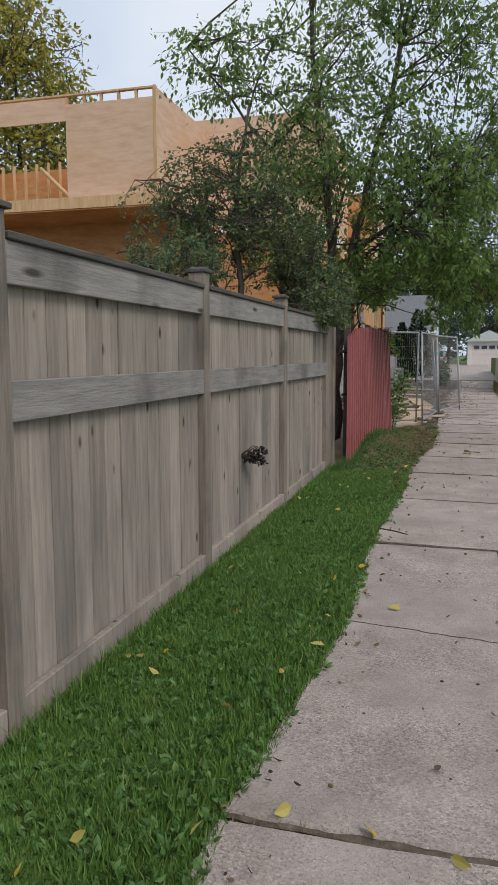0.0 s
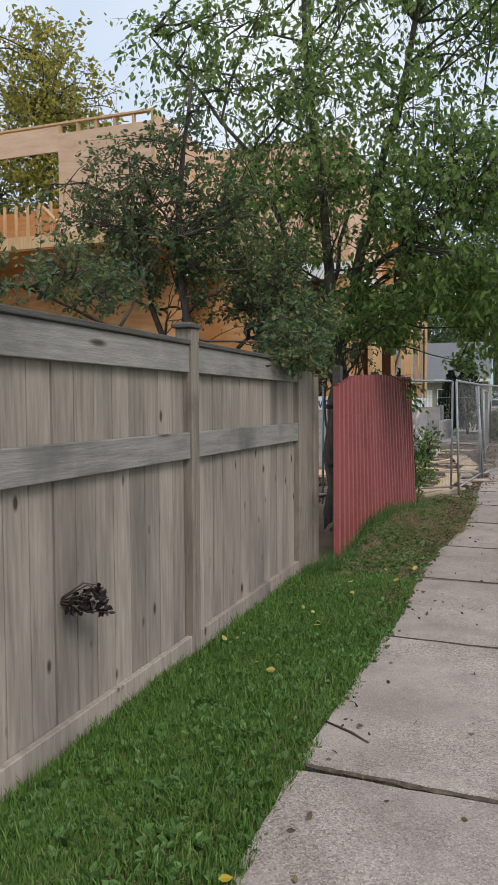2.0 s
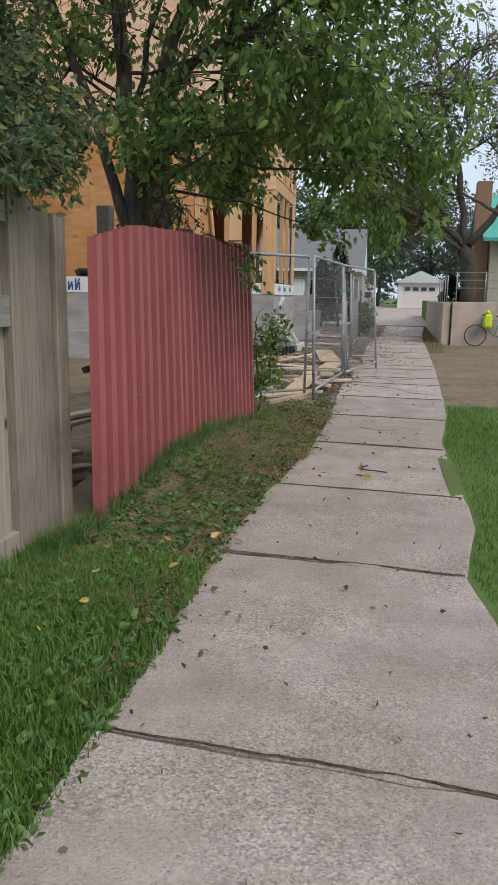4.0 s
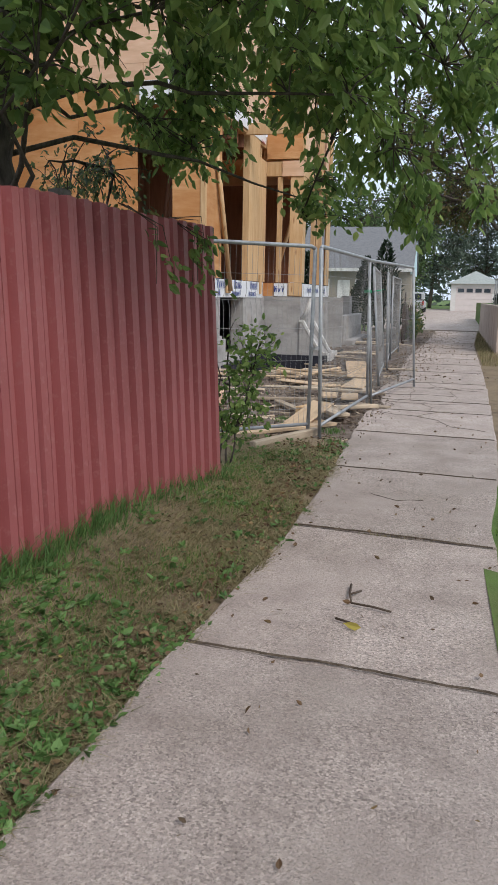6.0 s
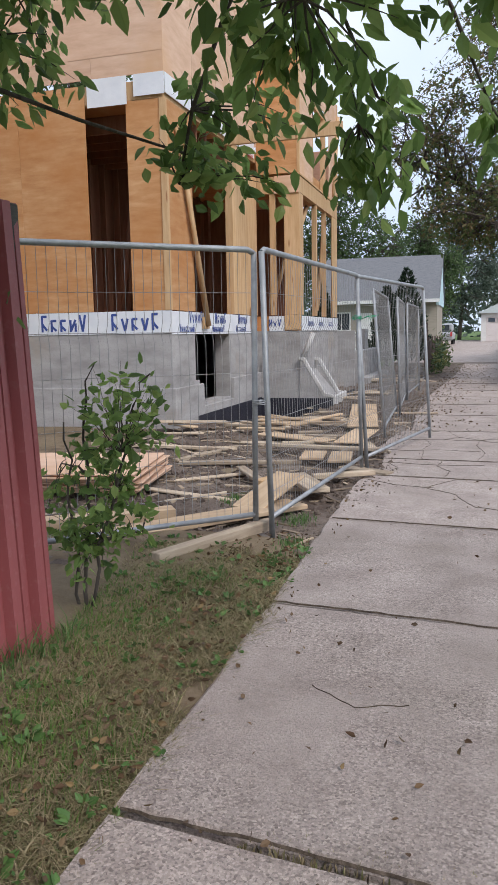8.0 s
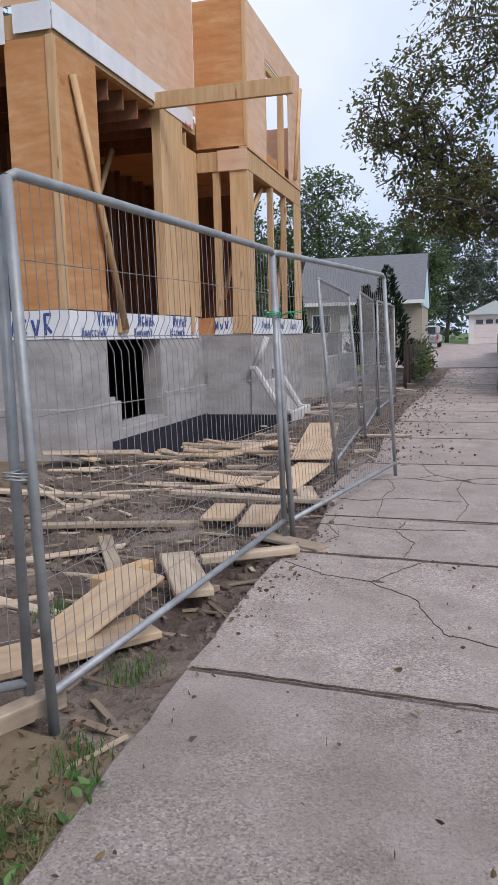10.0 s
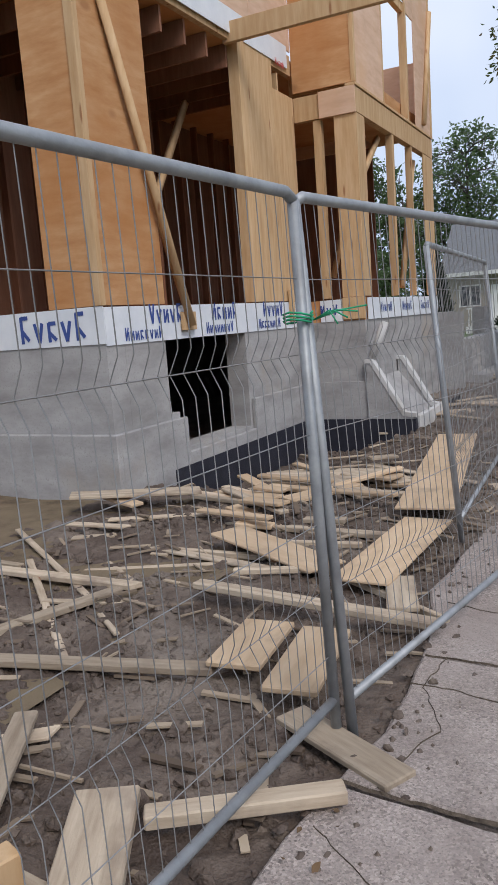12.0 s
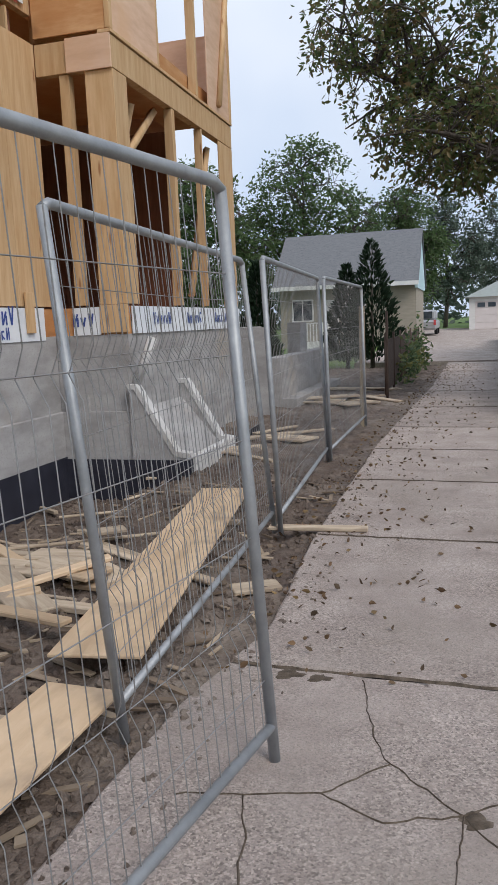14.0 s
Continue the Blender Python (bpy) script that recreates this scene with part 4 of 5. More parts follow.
def tree(name, label, base, limbs, blobs, leaf, leaf_mat, seed, per=16, wide=0.5, hang=0.6, twig_r=0.006, leafy=0.5, bark="bark", category="tree"):
    """limbs: (points, start radius, end radius); blobs: (centre, radii, number of twigs)."""
    r = random.Random(seed)
    t = thing(name, base, label, category)
    bm = bmesh.new()
    skel = []
    for pts, r0, r1 in limbs:
        fine = []
        for a, b in zip(pts, pts[1:]):
            fine += bend(a, b, 0, 5, 0.03 + r0 * 0.3, r)[:-1]
        fine.append(Vector(pts[-1]))
        n = len(fine)
        add_tube(bm, fine, [r0 + (r1 - r0) * i / (n - 1) for i in range(n)], 7)
        skel += fine[3:]
    part("trunk", bm, bark, t)
    bt = bmesh.new()
    lp, ld, ls = [], [], []
    mids = []
    for c, rad, n in blobs:
        c = Vector(c)
        # a few boughs into the blob first
        nb = max(2, n // 14)
        boughs = []
        for k in range(nb):
            e = c + Vector((r.uniform(-0.75, 0.75) * rad[0], r.uniform(-0.75, 0.75) * rad[1], r.uniform(-0.75, 0.75) * rad[2]))
            s = min(r.sample(skel, min(len(skel), 14)), key=lambda q: (q - e).length + 0.8 * max(0, q.z - e.z))
            pl = bend(s, e, 0.06 * (e - s).length, 6, 0.05 * (e - s).length, r)
            add_tube(bt, pl, [twig_r * (3.2 - 2.2 * i / 5) for i in range(6)], 5, False)
            boughs += pl[1:]
        for k in range(n):
            d = Vector((r.gauss(0, 1), r.gauss(0, 1), r.gauss(0, 1))).normalized()
            q = r.random() ** 0.45
            e = c + Vector((d.x * rad[0], d.y * rad[1], d.z * rad[2])) * q
            s = min(r.sample(boughs, min(len(boughs), 10)), key=lambda v: (v - e).length)
            pl = bend(s, e, 0.12 * (e - s).length * (1 - hang * 0.5), 5, 0.03 * (e - s).length, r)
            add_tube(bt, pl, [twig_r, twig_r * 0.8, twig_r * 0.6, twig_r * 0.4, twig_r * 0.2], 4, False)
            dirn = (pl[-1] - pl[-3]).normalized()
            for m in range(per):
                u = leafy + (1 - leafy) * r.random()
                i = min(3, int(u * 4))
                p = pl[i].lerp(pl[i + 1], u * 4 - i) if u < 1 else pl[-1]
                lp.append(tuple(p + Vector((r.gauss(0, 1), r.gauss(0, 1), r.gauss(0, 1))) * leaf * 0.55))
                dd = Vector((r.gauss(0, 1), r.gauss(0, 1), r.gauss(0, 0.7))).normalized() * 0.9 + dirn * 0.5 + Vector((0, 0, -hang))
                ld.append(tuple(dd))
                ls.append(leaf * r.uniform(0.55, 1.2))
    part("bough", bt, bark, t)
    part("crown", leaves_mesh("crown", lp, ld, ls, leaf_mat, wide, seed), leaf_mat, t, "")
    return t


T = (-1.95, 13.3)
tree("overhanging_tree", "leafy multi-stemmed green tree overhanging the fence and path", (*T, 0),
     [([(T[0], T[1], -0.2), (T[0] + 0.02, T[1], 1.4), (T[0] + 0.05, T[1] + 0.05, 2.45)], 0.14, 0.11),
      ([(T[0] + 0.05, T[1] + 0.05, 2.4), (-2.05, 13.4, 3.4), (-2.3, 13.5, 5.2), (-2.5, 13.6, 7.8)], 0.09, 0.03),
      ([(T[0] + 0.05, T[1] + 0.05, 2.4), (-1.7, 13.4, 3.3), (-1.45, 13.6, 4.6), (-1.0, 13.8, 6.6), (-0.6, 13.9, 8.2)], 0.085, 0.025),
      ([(-1.72, 13.4, 3.2), (-1.1, 13.3, 3.6), (-0.3, 13.5, 4.1), (0.6, 13.8, 4.5)], 0.05, 0.015),
      ([(T[0], T[1], 1.9), (-2.25, 13.2, 3.0), (-3.0, 13.0, 4.9), (-4.4, 12.9, 6.6)], 0.06, 0.012),
      ([(-1.85, 13.4, 2.8), (-1.3, 14.2, 3.5), (-0.5, 14.8, 3.75), (0.2, 15.1, 3.5)], 0.03, 0.008),
      ([(T[0], T[1], 2.0), (-2.15, 13.9, 3.2), (-2.0, 14.6, 4.6)], 0.06, 0.02)],
     [((-1.7, 13.4, 4.7), (2.0, 1.9, 1.7), 440), ((-0.1, 13.6, 4.1), (1.4, 2.2, 1.1), 290), ((-0.3, 13.0, 3.05), (0.9, 1.3, 0.5), 140), ((-1.2, 13.6, 7.1), (2.0, 1.8, 1.6), 320),
      ((-3.7, 13.0, 6.3), (1.6, 0.9, 1.0), 120), ((0.9, 14.0, 6.0), (1.4, 1.9, 1.6), 290), ((-2.9, 13.2, 4.0), (1.1, 1.0, 1.1), 120), ((-1.5, 12.9, 2.75), (0.7, 0.6, 0.45), 70),
      ((0.2, 15.0, 2.5), (0.40, 0.35, 0.48), 20), ((-0.15, 14.3, 2.75), (0.5, 0.6, 0.4), 60), ((-0.9, 15.0, 3.1), (0.9, 0.7, 0.55), 90), ((0.55, 14.5, 3.2), (0.8, 0.9, 0.55), 60), ((-1.45, 15.3, 2.85), (0.55, 0.6, 0.55), 70), ((0.75, 14.9, 2.75), (0.35, 0.4, 0.4), 26), ((0.28, 15.6, 2.2), (0.22, 0.2, 0.26), 11), ((-0.4, 15.75, 2.3), (0.35, 0.25, 0.3), 18), ((0.8, 15.6, 2.32), (0.1, 0.1, 0.14), 4)],
     0.1, "leaf", 3, per=17, wide=0.52, hang=0.75)
tree("bushy_tree", "dark green small-leaved bushy tree leaning over the fence", (-2.7, 10.3, 0),
     [([(-2.7, 10.3, -0.2), (-2.75, 10.3, 2.2), (-2.8, 10.3, 3.6), (-2.6, 10.2, 4.7)], 0.06, 0.015), ([(-2.72, 10.3, 1.2), (-3.2, 10.5, 2.6), (-3.5, 10.6, 4.2)], 0.045, 0.012),
      ([(-2.7, 10.3, 1.4), (-2.3, 10.6, 2.2), (-1.9, 10.8, 2.5)], 0.035, 0.01), ([(-2.72, 10.3, 1.6), (-3.1, 9.6, 2.3), (-3.5, 8.8, 2.6)], 0.035, 0.008)],
     [((-2.9, 10.4, 3.6), (1.2, 0.9, 1.0), 300), ((-2.3, 10.7, 3.0), (0.8, 0.8, 0.65), 240), ((-1.72, 10.75, 2.4), (0.45, 0.7, 0.4), 170), ((-3.0, 8.7, 2.6), (0.7, 1.0, 0.35), 80), ((-3.6, 10.3, 3.3), (1.0, 0.8, 0.9), 150), ((-2.2, 11.6, 2.6), (0.5, 0.6, 0.5), 90), ((-1.52, 10.0, 2.12), (0.32, 0.8, 0.3), 130)],
     0.058, "leaf_dark", 5, per=20, wide=0.55, hang=0.35)
tree("hedge_shrub", "sparse yellow-green shrub behind the red fence", (-2.3, 14.8, 0),
     [([(-2.3, 14.8, -0.1), (-2.2, 14.9, 1.4), (-2.0, 15.1, 2.4)], 0.03, 0.008), ([(-2.3, 14.8, 0.4), (-2.6, 15.3, 1.6), (-2.6, 15.6, 2.6)], 0.025, 0.008)],
     [((-2.1, 15.0, 2.35), (0.5, 0.6, 0.5), 40), ((-2.6, 15.3, 2.2), (0.5, 0.6, 0.5), 30)], 0.06, "leaf_dark", 6, per=14, category="shrub")
tree("sapling", "small leafy sapling beside the end of the red fence", (-1.24, 15.75, -0.02),
     [([(-1.24, 15.75, -0.05), (-1.22, 15.8, 0.5), (-1.27, 15.85, 1.0), (-1.22, 15.9, 1.3)], 0.012, 0.004), ([(-1.24, 15.75, -0.05), (-1.12, 15.8, 0.5), (-1.02, 15.85, 1.0), (-0.9, 15.9, 1.25)], 0.01, 0.004), ([(-1.27, 15.75, -0.05), (-1.33, 15.75, 0.6), (-1.36, 15.8, 1.0)], 0.01, 0.004)],
     [((-1.2, 15.8, 0.48), (0.32, 0.28, 0.42), 60), ((-1.05, 15.85, 1.0), (0.3, 0.25, 0.35), 34)], 0.075, "leaf", 7, per=8, wide=0.62, hang=0.4, twig_r=0.003, category="sapling")

# larger trees farther off
tree("street_tree", "broad maple-like tree with some rust-brown leaves", (2.9, 34.6, 1.3),
     [([(2.9, 34.6, 1.2), (2.9, 34.6, 2.6), (2.7, 34.7, 3.4)], 0.28, 0.22), ([(2.7, 34.7, 3.3), (1.4, 35, 4.6), (0.0, 35.5, 5.6), (-1.4, 36, 6.3)], 0.13, 0.03), ([(2.7, 34.7, 3.3), (2.4, 35, 5.6), (1.6, 35.5, 8.5), (1.3, 36, 11)], 0.15, 0.03), ([(2.8, 34.7, 3.3), (4.2, 35, 5.0), (5.8, 35.5, 7.5)], 0.15, 0.04), ([(2.7, 34.7, 3.0), (1.6, 34.4, 3.9), (0.6, 34, 4.4)], 0.09, 0.02)],
     [((2.0, 35.6, 9.0), (3.2, 3.0, 2.8), 330), ((-0.5, 35.6, 6.7), (2.1, 2.0, 1.9), 260), ((0.8, 35.2, 4.7), (2.2, 2.0, 1.3), 300), ((5.0, 35.5, 7.2), (2.6, 2.6, 2.4), 200)], 0.14, "leaf_rust", 11, per=20, hang=0.3, twig_r=0.014)
tree("corner_tree", "bare-limbed tree on the raised garden", (5.2, 33.9, 1.3), [([(5.2, 33.9, 1.2), (5.1, 34, 3.5), (4.4, 34.2, 5.5), (3.9, 34.4, 8.0)], 0.3, 0.06), ([(5.1, 34, 3.2), (3.6, 33.8, 4.3), (2.4, 33.6, 4.9)], 0.12, 0.03)], [((4.2, 34.2, 7.0), (1.8, 1.6, 1.8), 60)], 0.15, "leaf_far", 12, per=9, hang=0.3, twig_r=0.012)


def far_tree(x, y, h, w, m, seed, label, z=0.0, n=260, leaf=0.32):
    return tree("distant_tree", label, (x, y, z), [([(x, y, z - 0.2), (x + 0.2, y, z + h * 0.4), (x, y, z + h * 0.85)], 0.22, 0.05), ([(x, y, z + h * 0.3), (x + w * 0.5, y, z + h * 0.6)], 0.1, 0.03), ([(x, y, z + h * 0.3), (x - w * 0.5, y, z + h * 0.55)], 0.1, 0.03)],
                [((x, y, z + h * 0.72), (w * 0.62, w * 0.6, h * 0.28), n), ((x - w * 0.4, y, z + h * 0.5), (w * 0.5, w * 0.5, h * 0.24), int(n * 0.6)), ((x + w * 0.4, y, z + h * 0.5), (w * 0.5, w * 0.5, h * 0.24), int(n * 0.6)), ((x, y, z + h * 0.3), (w * 0.7, w * 0.6, h * 0.2), int(n * 0.5))], leaf, m, seed, per=17, hang=0.2, twig_r=0.02)


far_tree(-24.5, 40, 24, 7, "leaf_yellow", 31, "tall yellow-green autumn tree behind the house", 0.0, 460, 0.34)
far_tree(-17, 44, 15, 6, "leaf_far", 32, "tall green tree behind the house")
far_tree(-34, 44, 17, 7, "leaf_far", 33, "tall green tree behind the house")
far_tree(-10.5, 74, 13.5, 7, "leaf_far", 34, "broad green tree behind the grey-roofed house", 0.5)
far_tree(-4.5, 80, 11, 5, "leaf_far", 35, "broad green tree behind the grey-roofed house", 0.5)
far_tree(-17, 70, 12, 6, "leaf_far", 36, "broad green tree beyond the yard", 0.5)
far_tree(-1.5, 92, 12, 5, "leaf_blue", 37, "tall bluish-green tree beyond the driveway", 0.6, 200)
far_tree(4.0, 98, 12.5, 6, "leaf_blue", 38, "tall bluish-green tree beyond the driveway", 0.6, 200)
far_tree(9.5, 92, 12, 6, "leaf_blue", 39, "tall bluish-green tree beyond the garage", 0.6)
far_tree(13, 52, 10, 6, "leaf_far", 40, "green tree beyond the garden", 0.6)
far_tree(-8, 42.5, 4.2, 2.2, "leaf_far", 41, "leafy tree beside the foundation", 0.0, 80, 0.2)
far_tree(14, 8, 9, 5, "leaf_far", 42, "green garden tree across the lawn", 0.0, 90)


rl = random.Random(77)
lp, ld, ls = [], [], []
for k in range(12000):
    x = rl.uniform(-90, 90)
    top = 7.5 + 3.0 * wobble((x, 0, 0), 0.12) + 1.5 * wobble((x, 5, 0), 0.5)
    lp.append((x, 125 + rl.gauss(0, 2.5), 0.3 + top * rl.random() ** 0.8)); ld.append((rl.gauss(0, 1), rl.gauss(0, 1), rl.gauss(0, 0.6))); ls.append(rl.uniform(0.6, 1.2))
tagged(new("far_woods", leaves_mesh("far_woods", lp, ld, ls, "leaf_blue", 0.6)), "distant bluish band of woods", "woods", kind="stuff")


def conifer(x, y, h, w, seed, label):
    r = random.Random(seed)
    t = thing("conifer", (x, y, 0), label, "conifer")
    part("trunk", tube([(x, y, -0.2), (x, y, h * 0.95)], [0.09, 0.01], 6), "bark", t)
    lp, ld, ls = [], [], []
    for k in range(2600):
        q = r.random() ** 0.7
        z = 0.15 + (h - 0.15) * (1 - q)
        rad = w * (q ** 0.8) * r.uniform(0.55, 1.05) * (1 + 0.12 * math.sin(z * 7 + seed))
        a = r.uniform(0, 2 * math.pi)
        lp.append((x + rad * math.cos(a), y + rad * math.sin(a), z))
        ld.append((math.cos(a) * 0.6, math.sin(a) * 0.6, r.uniform(0.2, 1.1)))
        ls.append(r.uniform(0.12, 0.26))
    part("foliage", leaves_mesh("needles", lp, ld, ls, "needle", 0.4, seed), "needle", t)


conifer(-2.45, 46.5, 4.1, 1.15, 1, "dark pointed cedar beside the fence")
conifer(-3.4, 47.2, 3.4, 0.9, 2, "dark green cedar beside the fence")
conifer(-5.6, 43.5, 3.4, 0.7, 3, "dark drooping cedar near the foundation")
conifer(3.2, 48, 2.6, 0.9, 4, "rounded dark green cedar by the driveway")

# ---- far buildings ----
def window(parent, x0, x1, y, z0, z1, front=-1):
    f = 0.07
    w = part("window", boxes((x0 - f, x0, y - 0.05, y + 0.02, z0 - f, z1 + f), (x1, x1 + f, y - 0.05, y + 0.02, z0 - f, z1 + f), (x0, x1, y - 0.05, y + 0.02, z1, z1 + f), (x0, x1, y - 0.05, y + 0.02, z0 - f, z0), ((x0 + x1) / 2 - 0.03, (x0 + x1) / 2 + 0.03, y - 0.045, y + 0.02, z0, z1)), "white", parent, "white window frame")
    part("pane", boxes((x0, x1, y - 0.02, y - 0.01, z0, z1)), "glass", w, "dark glass pane")


def gable_roof(x0, x1, y0, y1, ze, zr, th=0.15):
    bm = bmesh.new()
    ym = (y0 + y1) / 2
    pr = [(y0, ze), (ym, zr), (y1, ze), (y1, ze - th), (ym, zr - th), (y0, ze - th)]
    A = [bm.verts.new((x0, y, z)) for y, z in pr]
    B_ = [bm.verts.new((x1, y, z)) for y, z in pr]
    for k in range(6):
        bm.faces.new((A[k], A[(k + 1) % 6], B_[(k + 1) % 6], B_[k]))
    for S in (A, B_):
        bm.faces.new((S[0], S[1], S[4], S[5])); bm.faces.new((S[1], S[2], S[3], S[4]))
    return bm


def gable_wall(x, y0, y1, z0, ze, zr):
    bm = bmesh.new()
    pr = [(y0, z0), (y1, z0), (y1, ze), ((y0 + y1) / 2, zr), (y0, ze)]
    A = [bm.verts.new((x, y, z)) for y, z in pr]
    B_ = [bm.verts.new((x - 0.15, y, z)) for y, z in pr]
    bm.faces.new(A); bm.faces.new(B_[::-1])
    for k in range(5):
        bm.faces.new((A[k], A[(k + 1) % 5], B_[(k + 1) % 5], B_[k]))
    return bm


gh = thing("bungalow", (-7, 62, 0), "small tan bungalow with a grey shingle roof", "house")
part("wall", boxes((-8.9, -1.9, 60, 66, 0, 3.3)), "siding_tan", gh)
part("roof", gable_roof(-9.2, -1.75, 59.5, 66.5, 3.35, 6.2), "shingle", gh, "grey shingle roof")
part("gable", gable_wall(-1.82, 59.9, 66.1, 3.0, 3.3, 6.0), "siding_blue", gh, "pale blue gable wall")
part("fascia", boxes((-9.2, -1.75, 59.4, 59.49, 3.14, 3.34)), "white", gh, "white fascia board")
window(gh, -8.2, -7.2, 59.99, 1.6, 2.6)
window(gh, -5.4, -4.5, 59.99, 1.6, 2.6)
part("door", boxes((-6.6, -5.8, 59.95, 59.99, 0.5, 2.6)), "white", gh)
for k in range(9):
    part("baluster", boxes((-7.6 + k * 0.16, -7.54 + k * 0.16, 58.8, 58.85, 0.55, 1.4)), "white", gh)
part("porch", boxes((-7.7, -6.1, 58.7, 59.9, 0, 0.5), (-7.7, -6.1, 58.78, 58.86, 1.4, 1.48)), "white", gh)

gg = thing("garage", (3, 76, 0.6), "small white garage with a pinkish panelled door", "garage")
part("wall", boxes((0.6, 1.0, 76, 82, 0.5, 2.75), (3.9, 4.5, 76, 82, 0.5, 2.75), (1.0, 3.9, 76, 76.15, 2.45, 2.75), (0.6, 4.5, 81.8, 82, 0.5, 2.75)), "siding_white", gg)
bm = bmesh.new()
v = [bm.verts.new(p) for p in ((0.3, 75.7, 2.75), (4.8, 75.7, 2.75), (4.8, 82.3, 2.75), (0.3, 82.3, 2.75), (2.55, 77.8, 3.85), (2.55, 80.2, 3.85))]
for f in ((0, 1, 4), (1, 2, 5, 4), (2, 3, 5), (3, 0, 4, 5), (3, 2, 1, 0)):
    bm.faces.new([v[i] for i in f])
part("roof", bm, "garage_roof", gg, "green-grey hipped roof")
gd = part("door", boxes((1.0, 3.9, 76.05, 76.1, 0.55, 1.0), (1.0, 3.9, 76.05, 76.1, 1.01, 1.5), (1.0, 3.9, 76.05, 76.1, 1.51, 2.0), (1.0, 3.9, 76.05, 76.1, 2.01, 2.45), bev=0.01), "garage_door", gg, "pinkish panelled door")
for k in range(4):
    part("pane", boxes((1.15 + k * 0.7, 1.65 + k * 0.7, 76.02, 76.045, 2.06, 2.36)), "glass", gd, "dark window pane")

bh = thing("corner_house", (8, 46, 1.3), "beige stucco house with a teal roof and brick chimney", "house")
part("wall", boxes((4.6, 13, 44, 52, 0.5, 4.2)), "stucco", bh)
part("roof", gable_roof(4.2, 13.4, 43.4, 52.6, 4.2, 6.6), "teal", bh, "teal roof")
part("chimney", boxes((3.9, 4.55, 44.5, 45.4, 0.5, 6.8)), "brick_far", bh, "brown brick chimney")
window(bh, 5.2, 6.6, 43.99, 2.2, 3.5)
window(bh, 8.4, 9.8, 43.99, 2.2, 3.5)

car = thing("parked_car", (-1.9, 70, 0.5), "silver hatchback parked beyond the driveway", "car")
cb = boxes((-2.9, -1.2, 67.8, 71.6, 0.75, 1.35), (-2.8, -1.3, 68.0, 70.6, 1.35, 1.95), bev=0.12)
part("body", cb, "car_paint", car)
part("rear_window", boxes((-2.6, -1.5, 67.95, 67.99, 1.45, 1.85)), "glass", car)
for x in (-2.85, -1.42):
    part("tail_light", boxes((x, x + 0.14, 67.74, 67.79, 1.05, 1.35)), "ink_red", car)
for x in (-2.85, -1.35):
    for y in (68.5, 70.9):
        bm = bmesh.new()
        bmesh.ops.create_cone(bm, cap_ends=True, segments=16, radius1=0.31, radius2=0.31, depth=0.18, matrix=Matrix.Translation((x + 0.05, y, 0.79)) @ pose(0, 0, 0, 0, 90))
        part("wheel", bm, "dark", car)

# ---- retaining wall, rail and bicycle ----
rw_ = solid("retaining_wall", boxes((2.25, 9, 32.4, 32.65, -0.3, 1.36), (1.95, 2.2, 32.5, 46, -0.3, 1.33), bev=0.012), "retaining", "pinkish concrete garden retaining wall", "wall", kind="structure")
solid("raised_garden", boxes((2.2, 14, 32.65, 60, -0.2, 1.3)), "lawn", "raised garden behind the retaining wall", "ground", kind="structure")
rail = thing("railing", (4, 32.5, 1.36), "grey metal pipe railing on the retaining wall", "railing")
for k in range(8):
    part("post", tube([(2.35 + k * 0.9, 32.52, 1.34), (2.35 + k * 0.9, 32.52, 2.3)], 0.02, 6), "galv", rail)
for z in (1.8, 2.05, 2.3):
    part("rail", tube([(2.35, 32.52, z), (8.65, 32.52, z)], 0.018, 6), "galv", rail)
for k in range(5):
    part("post", tube([(2.08, 32.8 + k * 1.2, 1.32), (2.08, 32.8 + k * 1.2, 2.2)], 0.02, 6), "galv", rail)
part("rail", tube([(2.08, 32.8, 2.2), (2.08, 37.6, 2.2)], 0.018, 6), "galv", rail)

bike = thing("bicycle", (3.5, 32.1, 0), "blue bicycle with a yellow-green pannier against the wall", "bicycle")


def ring(cx, cy, cz, r, t, n=28):
    bm = bmesh.new()
    bmesh.ops.create_circle(bm, segments=3, radius=0.01)
    bm.clear()
    pts = [(cx + r * math.cos(2 * math.pi * k / n), cy, cz + r * math.sin(2 * math.pi * k / n)) for k in range(n + 1)]
    add_tube(bm, pts, t, 6, False)
    return bm


for cx in (3.0, 4.05):
    w = part("wheel", ring(cx, 32.15, 0.31, 0.31, 0.012), "galv", bike)
    part("tyre", ring(cx, 32.15, 0.31, 0.335, 0.016), "dark", w, "black tyre")
    bm = bmesh.new()
    for k in range(12):
        a = k * math.pi / 6
        add_tube(bm, [(cx, 32.15, 0.31), (cx + 0.3 * math.cos(a), 32.15, 0.31 + 0.3 * math.sin(a))], 0.0025, 3, False)
    part("spokes", bm, "galv", w)
bm = bmesh.new()
for a, b in (((3.0, 0.31), (3.2, 0.85)), ((3.2, 0.82), (3.72, 0.78)), ((3.18, 0.7), (3.58, 0.3)), ((3.58, 0.3), (3.75, 0.9)), ((3.58, 0.3), (4.05, 0.31)), ((3.72, 0.78), (4.05, 0.31))):
    add_tube(bm, [(a[0], 32.15, a[1]), (b[0], 32.15, b[1])], 0.018, 6)
part("frame", bm, "bike_blue", bike)
part("handlebar", tube([(3.25, 31.9, 0.98), (3.2, 32.15, 0.95), (3.25, 32.4, 0.98)], 0.014, 6), "dark", bike)
part("saddle", boxes((3.62, 3.9, 32.08, 32.22, 0.9, 0.96), bev=0.02), "dark", bike)
